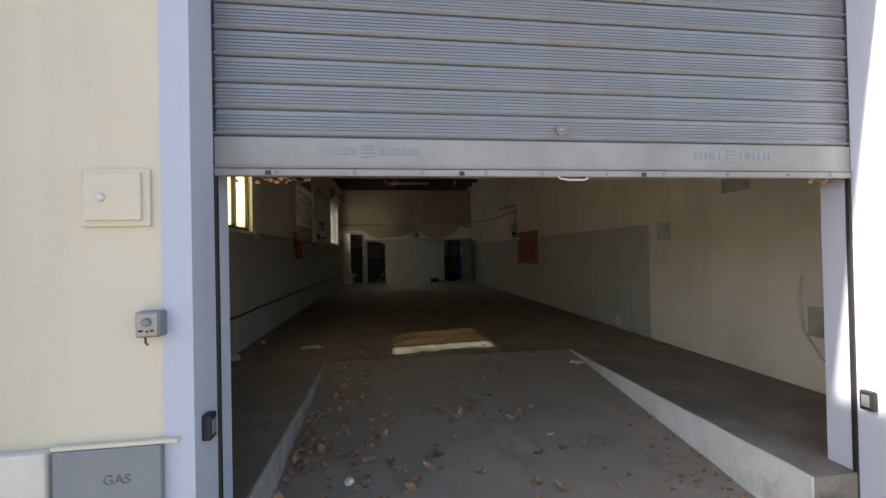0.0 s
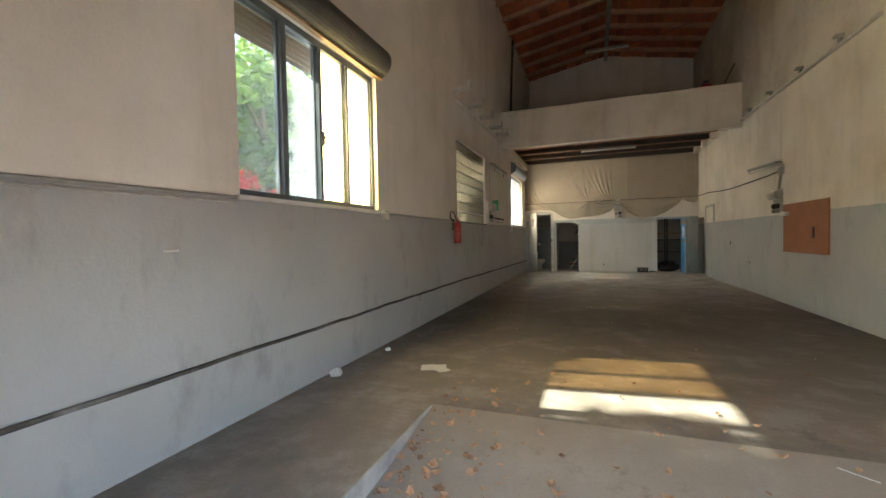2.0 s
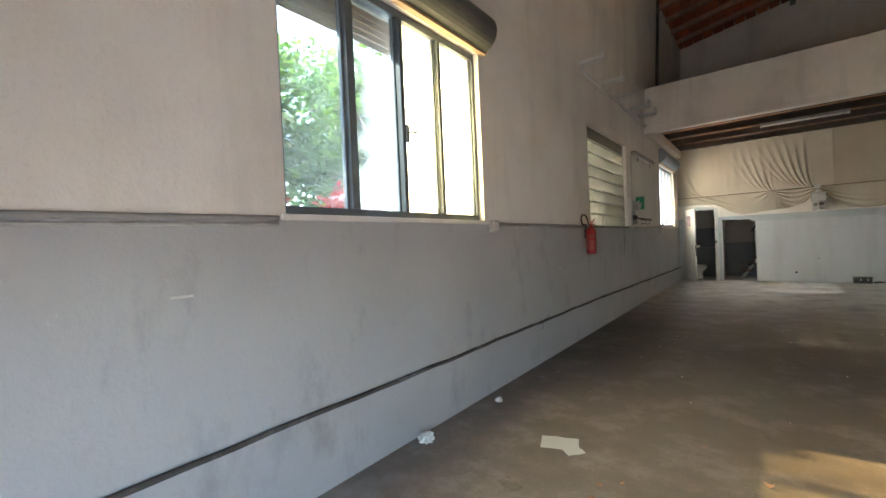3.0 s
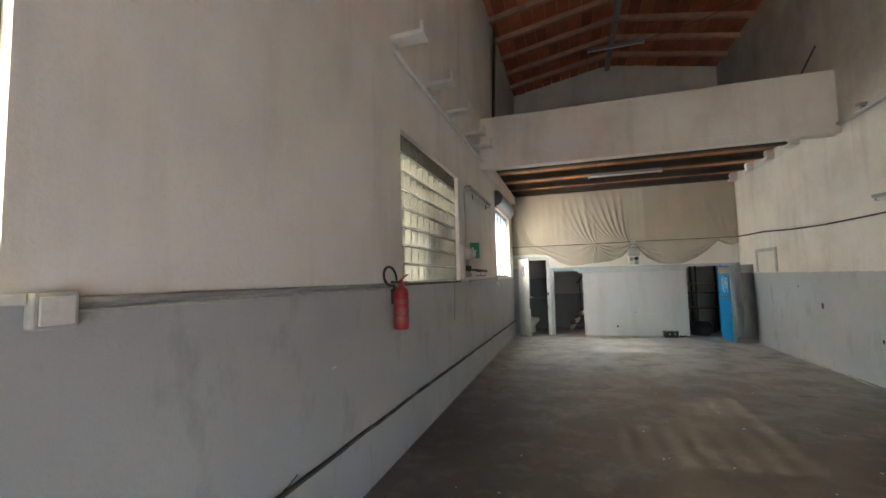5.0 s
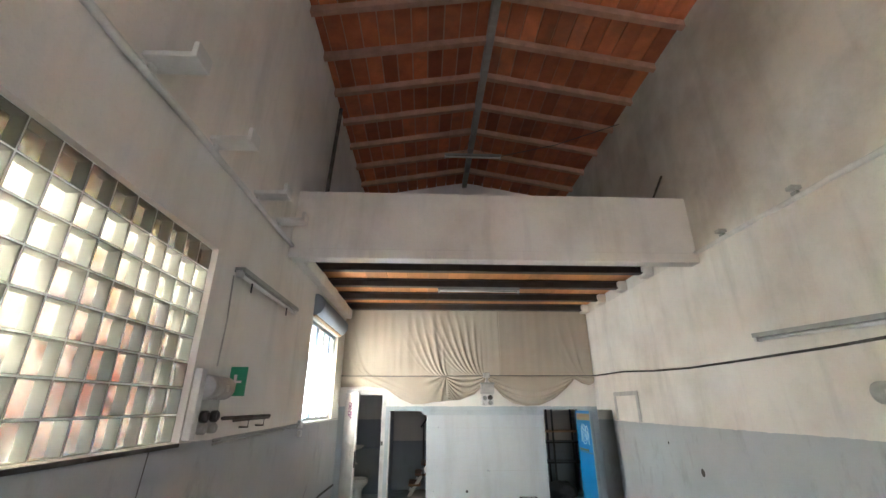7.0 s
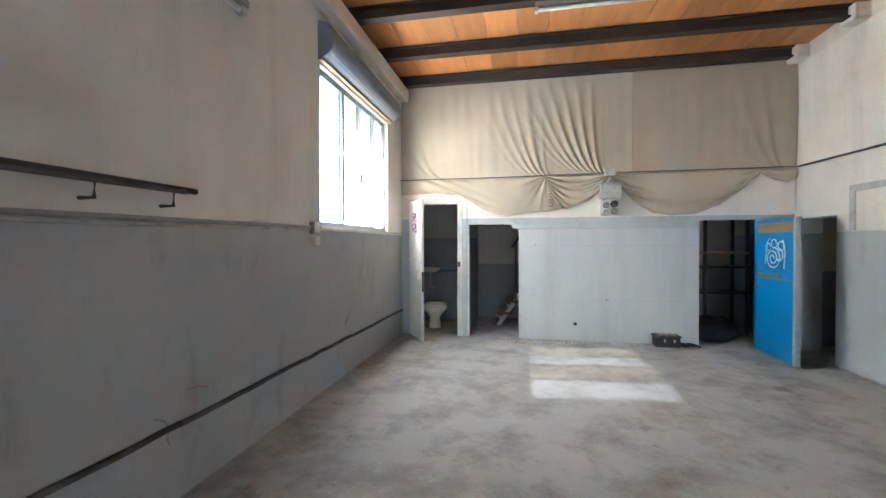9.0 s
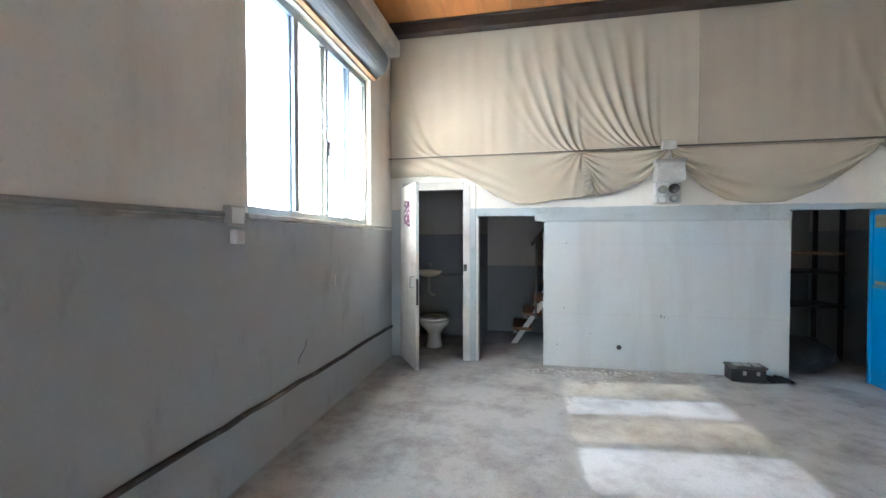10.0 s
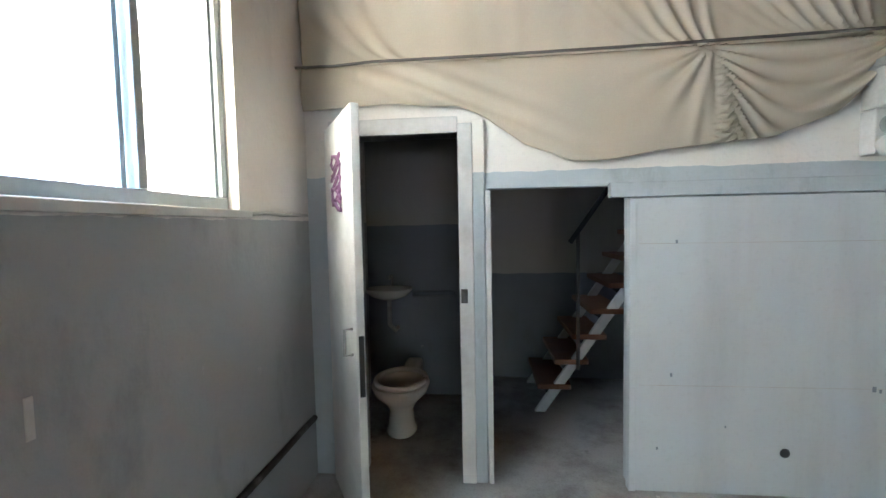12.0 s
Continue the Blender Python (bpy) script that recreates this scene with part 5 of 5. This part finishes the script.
def leaf_shape(b, p, size, turn, curl, r):
    """A dry leaf: a jagged curled blade, two faces deep along its rib."""
    rib = [p + Matrix.Rotation(turn, 3, "Z") @ Vector((size * (t - 0.5), 0, curl * size * (2 * t - 1) ** 2)) for t in (0, 0.33, 0.66, 1)]
    vs = [b.verts.new(q) for q in rib]
    side = Matrix.Rotation(turn, 3, "Z") @ Vector((0, 1, 0))
    for sgn in (-1, 1):
        e = [b.verts.new(rib[i] + side * sgn * size * w * r.uniform(0.6, 1.2) + Vector((0, 0, size * r.uniform(0.05, 0.35)))) for i, w in ((0, 0.12), (1, 0.38), (2, 0.34))]
        for f in ((vs[0], vs[1], e[1], e[0]), (vs[1], vs[2], e[2], e[1]), (vs[2], vs[3], e[2])):
            b.faces.new(f if sgn > 0 else f[::-1])

rl2 = random.Random(11)
lv = bmesh.new()
def strew(n, cx, cy, sx, sy, lo=0.025, hi=0.068):
    for _ in range(n):
        x, y = rl2.gauss(cx, sx), rl2.gauss(cy, sy)
        x = min(4.0, max(1.23, x))
        y = min(5.6, max(0.5, y))
        z = ramp_z(y) if y > 1.0 else STREET
        leaf_shape(lv, Vector((x, y, z + 0.004)), rl2.uniform(lo, hi), rl2.uniform(0, 6.3), rl2.uniform(0.1, 0.5), rl2)
strew(230, 1.5, 2.7, 0.22, 0.75)
strew(45, 2.1, 2.1, 0.6, 0.6, 0.07, 0.11)
strew(90, 1.8, 2.0, 0.35, 0.6)
strew(110, 3.85, 1.5, 0.2, 0.45, 0.015, 0.05)
strew(60, 3.0, 2.3, 0.7, 0.9)
strew(30, 2.2, 3.4, 0.9, 0.6)
strew(50, 1.3, 3.4, 0.06, 0.6, 0.015, 0.04)
strew(18, 2.6, 4.7, 1.0, 0.5, 0.015, 0.04)
strew(120, 2.6, 2.2, 0.9, 0.9, 0.006, 0.016)
tagged(part("dry_leaves", lv, m_leafdry), "scattered brown dry leaves on the ramp", "dry leaves", kind="stuff")
hl = bmesh.new()
for _ in range(34):
    x = rl2.choice((rl2.gauss(1.52, 0.09), rl2.gauss(1.36, 0.08), rl2.gauss(4.22, 0.04)))
    leaf_shape(hl, Vector((min(4.3, max(1.19, x)), SY + 0.03 + rl2.uniform(-0.01, 0.03), 1.55 + rl2.uniform(-0.02, 0.012))), rl2.uniform(0.018, 0.042), rl2.uniform(0, 6.3), 0.4, rl2)
for x in (1.88, 1.92, 2.2):
    sweep(hl, [(x, SY + 0.02, 1.56), (x + 0.01, SY + 0.02, 1.535), (x - 0.005, SY + 0.02, 1.515)], 0.0015, 4)
tagged(part("caught_leaves", hl, m_leafdry), "dry leaves caught under the shutter's edge", "dry leaves", kind="stuff")
db = bmesh.new()
for _ in range(60):
    x, y = rl2.uniform(0.1, 5.2), rl2.uniform(5.5, 16.0)
    s = rl2.uniform(0.003, 0.009)
    bx(db, x - s, x + s * rl2.uniform(0.5, 1.5), y - s, y + s, 0.0, s * 0.6)
for _ in range(170):
    x, y = rl2.gauss(2.25, 0.22), 15.98 - abs(rl2.gauss(0, 0.10))
    s = rl2.uniform(0.003, 0.011)
    bx(db, x - s, x + s * rl2.uniform(0.8, 2.0), y - s, y + s, 0.0, s * 0.5)
for _ in range(50):
    x, y = rl2.gauss(2.9, 0.7), 16.07 - abs(rl2.gauss(0, 0.07))
    if 1.9 < x < 4.1:
        s = rl2.uniform(0.004, 0.010)
        bx(db, x - s, x + s * 1.4, y - s, y + s, 0.0, s * 0.7)
tagged(part("plaster_crumbs", db, m_mortar), "pale plaster crumbs on the floor", "crumbs", kind="stuff")


# ---- unseen wall, added to keep the grazing sun off the street front ----
nb2 = bmesh.new()
bx(nb2, -0.95, -0.5, 0.3, 1.3, STREET, 4.2, 0.02)
bx(nb2, -1.0, -0.45, 0.25, 1.3, 4.2, 4.28, 0.01)
part("wall_sun_blocker", nb2, m_cream, kind="structure", label="unseen cream wall added to keep sun off the street front")


# ---- the garden beyond the windows ----
gwall = bmesh.new()
bx(gwall, -4.6, -4.35, 7.0, 40.0, STREET, 2.3)
tagged(part("garden_wall", gwall, m_orange, kind="structure"), "orange rendered garden wall")
def leaf_cloud(b, centre, rad, n, size, r):
    for _ in range(n):
        d = Vector((r.gauss(0, 1), r.gauss(0, 1), r.gauss(0, 1))).normalized() * r.uniform(0.35, 1.0) ** 0.6
        p = Vector(centre) + Vector((d.x * rad[0], d.y * rad[1], d.z * rad[2]))
        a = Vector((r.uniform(-1, 1), r.uniform(-1, 1), r.uniform(-0.5, 0.5))).normalized() * size * r.uniform(0.6, 1.4)
        c = a.cross(Vector((r.uniform(-1, 1), r.uniform(-1, 1), r.uniform(-1, 1)))).normalized() * size * r.uniform(0.3, 0.6)
        v = [b.verts.new(p + o) for o in (-a, c, a, -c)]
        b.faces.new(v)
def tree(x, y, h, spread, seed, label, foliage=m_leaf):
    r = random.Random(seed)
    t = thing("tree", label, "tree", "garden trees")
    tr = bmesh.new()
    sweep(tr, [(x, y, STREET), (x + 0.05, y + 0.03, h * 0.3), (x - 0.04, y + 0.08, h * 0.6), (x, y, h * 0.85)], [0.14, 0.11, 0.08, 0.03], 10)
    tips = []
    for k in range(8):
        a = k * 2.4 + r.random()
        q = Vector((x + math.cos(a) * spread * 0.6, y + math.sin(a) * spread * 0.6, h * r.uniform(0.55, 0.9)))
        sweep(tr, [(x, y, h * (0.3 + 0.06 * k)), ((x + q.x) / 2, (y + q.y) / 2, q.z - 0.25), q], [0.05, 0.035, 0.012], 6)
        tips.append(q)
    part("trunk", tr, m_bark, t, smooth=True)
    cr = bmesh.new()
    for q in tips + [Vector((x, y, h * 0.9))]:
        for _ in range(3):
            o = q + Vector((r.gauss(0, spread * 0.25), r.gauss(0, spread * 0.25), r.gauss(0, 0.25)))
            leaf_cloud(cr, o, (spread * 0.42, spread * 0.42, 0.5), 170, 0.10, r)
    part("crown", cr, foliage, t, "loose foliage")
tree(-2.7, 2.9, 6.6, 1.0, 21, "green garden tree outside the window")
tree(-3.3, 7.2, 4.3, 1.2, 22, "green garden tree outside the window")
tree(-5.4, 10.2, 3.4, 1.0, 23, "green garden tree by the orange wall")
tree(-5.5, 14.2, 3.7, 1.1, 24, "green garden tree by the orange wall")
tree(-5.6, 9.0, 5.6, 1.6, 27, "green garden tree outside the window")
tree(-5.9, 12.0, 5.7, 1.6, 28, "tall green tree behind the orange wall")
tree(-8.6, 13.0, 7.2, 2.0, 35, "tall green tree behind the orange wall")
tree(-5.9, 18.7, 7.4, 1.9, 29, "tall yellowing tree behind the orange wall", m_leaf_gold)
tree(-5.9, 22.3, 7.6, 2.0, 30, "tall yellowing tree behind the orange wall", m_leaf_gold)
tree(-6.1, 26.5, 7.8, 2.2, 34, "tall yellowing tree behind the orange wall", m_leaf_gold)
tree(-4.6, 5.2, 4.6, 1.4, 26, "green garden tree outside the window")
tree(-7.5, 5.6, 7.0, 2.0, 31, "tall green tree at the back of the garden")
tree(-8.2, 9.6, 7.2, 2.2, 32, "tall green tree at the back of the garden")
tree(-6.6, 1.9, 6.4, 1.8, 33, "tall green tree at the back of the garden")
hd_r = random.Random(5)
hg = thing("flowering_hedge", "green hedge with red flowers outside the window", "hedge")
hb2, fl2, sb2 = bmesh.new(), bmesh.new(), bmesh.new()
for k in range(26):
    y = 3.2 + 0.27 * k
    c = (-2.3 + hd_r.gauss(0, 0.25), y, 0.9 + hd_r.gauss(0, 0.25))
    leaf_cloud(hb2, c, (0.5, 0.4, 1.05), 150, 0.06, hd_r)
    sweep(sb2, [(c[0], y, STREET), (c[0] + 0.05, y, 1.2)], [0.03, 0.012], 6)
    for _ in range(3):
        leaf_cloud(fl2, (c[0] + 0.25 + hd_r.gauss(0, 0.15), y + hd_r.gauss(0, 0.2), 1.5 + hd_r.gauss(0, 0.35)), (0.12, 0.12, 0.10), 26, 0.05, hd_r)
part("foliage", hb2, m_leaf, hg)
part("flowers", fl2, m_flower, hg, "clusters of red flowers")
part("stems", sb2, m_bark, hg)

ch = thing("creeper_hedge", "orange and red autumn creeper outside the glass blocks", "hedge")
cb3, cs3 = bmesh.new(), bmesh.new()
for k in range(40):
    y = 9.6 + 0.26 * k
    c = (-2.2 + hd_r.gauss(0, 0.2), y, 1.45 + hd_r.gauss(0, 0.2))
    leaf_cloud(cb3, c, (0.14, 0.35, 1.7), 400, 0.07, hd_r)
    sweep(cs3, [(c[0], y, STREET), (c[0] + 0.05, y, 1.6)], [0.025, 0.01], 6)
gold = bmesh.new()
for k in range(34):
    y = 9.2 + 0.12 * k
    leaf_cloud(gold, (-2.3 + hd_r.gauss(0, 0.15), y, 3.7 + hd_r.gauss(0, 0.45)), (0.14, 0.3, 0.6), 60, 0.075, hd_r)
part("foliage", cb3, m_creeper, ch)
part("upper_foliage", gold, m_leaf_gold, ch, "yellow leaves at the top")
part("stems", cs3, m_bark, ch)


# ---- scuffs, cracks and drips ----
def crack(axis_x, y, z, length, seed, material, label):
    r = random.Random(seed)
    pts, a = [], r.uniform(-0.3, 0.9)
    p = [y, z]
    for _ in range(7):
        pts.append((axis_x, p[0], p[1]))
        a += r.uniform(-0.6, 0.6)
        p = [p[0] + math.cos(a) * length / 6, p[1] + math.sin(a) * length / 6]
    tagged(bar("wall_crack", pts, 0.004, material, seg=5), label, "crack", "wall cracks")
crack(0.0, 14.05, 0.52, 0.20, 2, m_dust, "dark crack in the grey dado")
crack(0.0, 11.75, 0.50, 0.22, 4, m_wood, "brown chipped line in the grey dado")
crack(0.0, 11.95, 0.58, 0.18, 9, m_wood, "brown chipped line in the grey dado")
crack(0.0, 6.55, 0.36, 0.26, 6, m_dust, "dark crack under the floor conduit")
# the first mark is a small sun reflection painted on; the rest are scuffs
for y, z, w, h in ((14.62, 1.02, 0.02, 0.10), (7.1, 1.0, 0.05, 0.012), (2.95, 1.18, 0.09, 0.012)):
    tagged(block("scuff_and_glint", (-0.003, 0.0025, y, y + w, z, z + h), m_white, bevel=0.002), "pale mark on the grey dado, scuffs and one sun reflection", "scuff", "paint scuffs")
for y, z, s in ((12.9, 0.98, 0.05), (13.6, 1.28, 0.02), (11.6, 0.6, 0.03), (5.2, 0.12, 0.09), (7.0, 0.7, 0.02)):
    b9 = bmesh.new()
    lathe(b9, [(s, 0), (s * 0.8, 0.003)], (W - 0.0005, y, z), 11, 1.0, 0.8, axis=Matrix.Rotation(radians(-90), 3, "Y"))
    tagged(part("plaster_chip", b9, m_dust if s < 0.06 else m_white), "chipped spot in the painted plaster", "chip", "plaster chips")
tagged(bar("fallen_cable", [(W - 0.12, 11.6, 0.012), (W - 0.06, 12.3, 0.02), (W - 0.05, 13.6, 0.012), (W - 0.03, 15.3, 0.012)], 0.012, m_pvc), "pale cable lying along the wall foot", "cable")
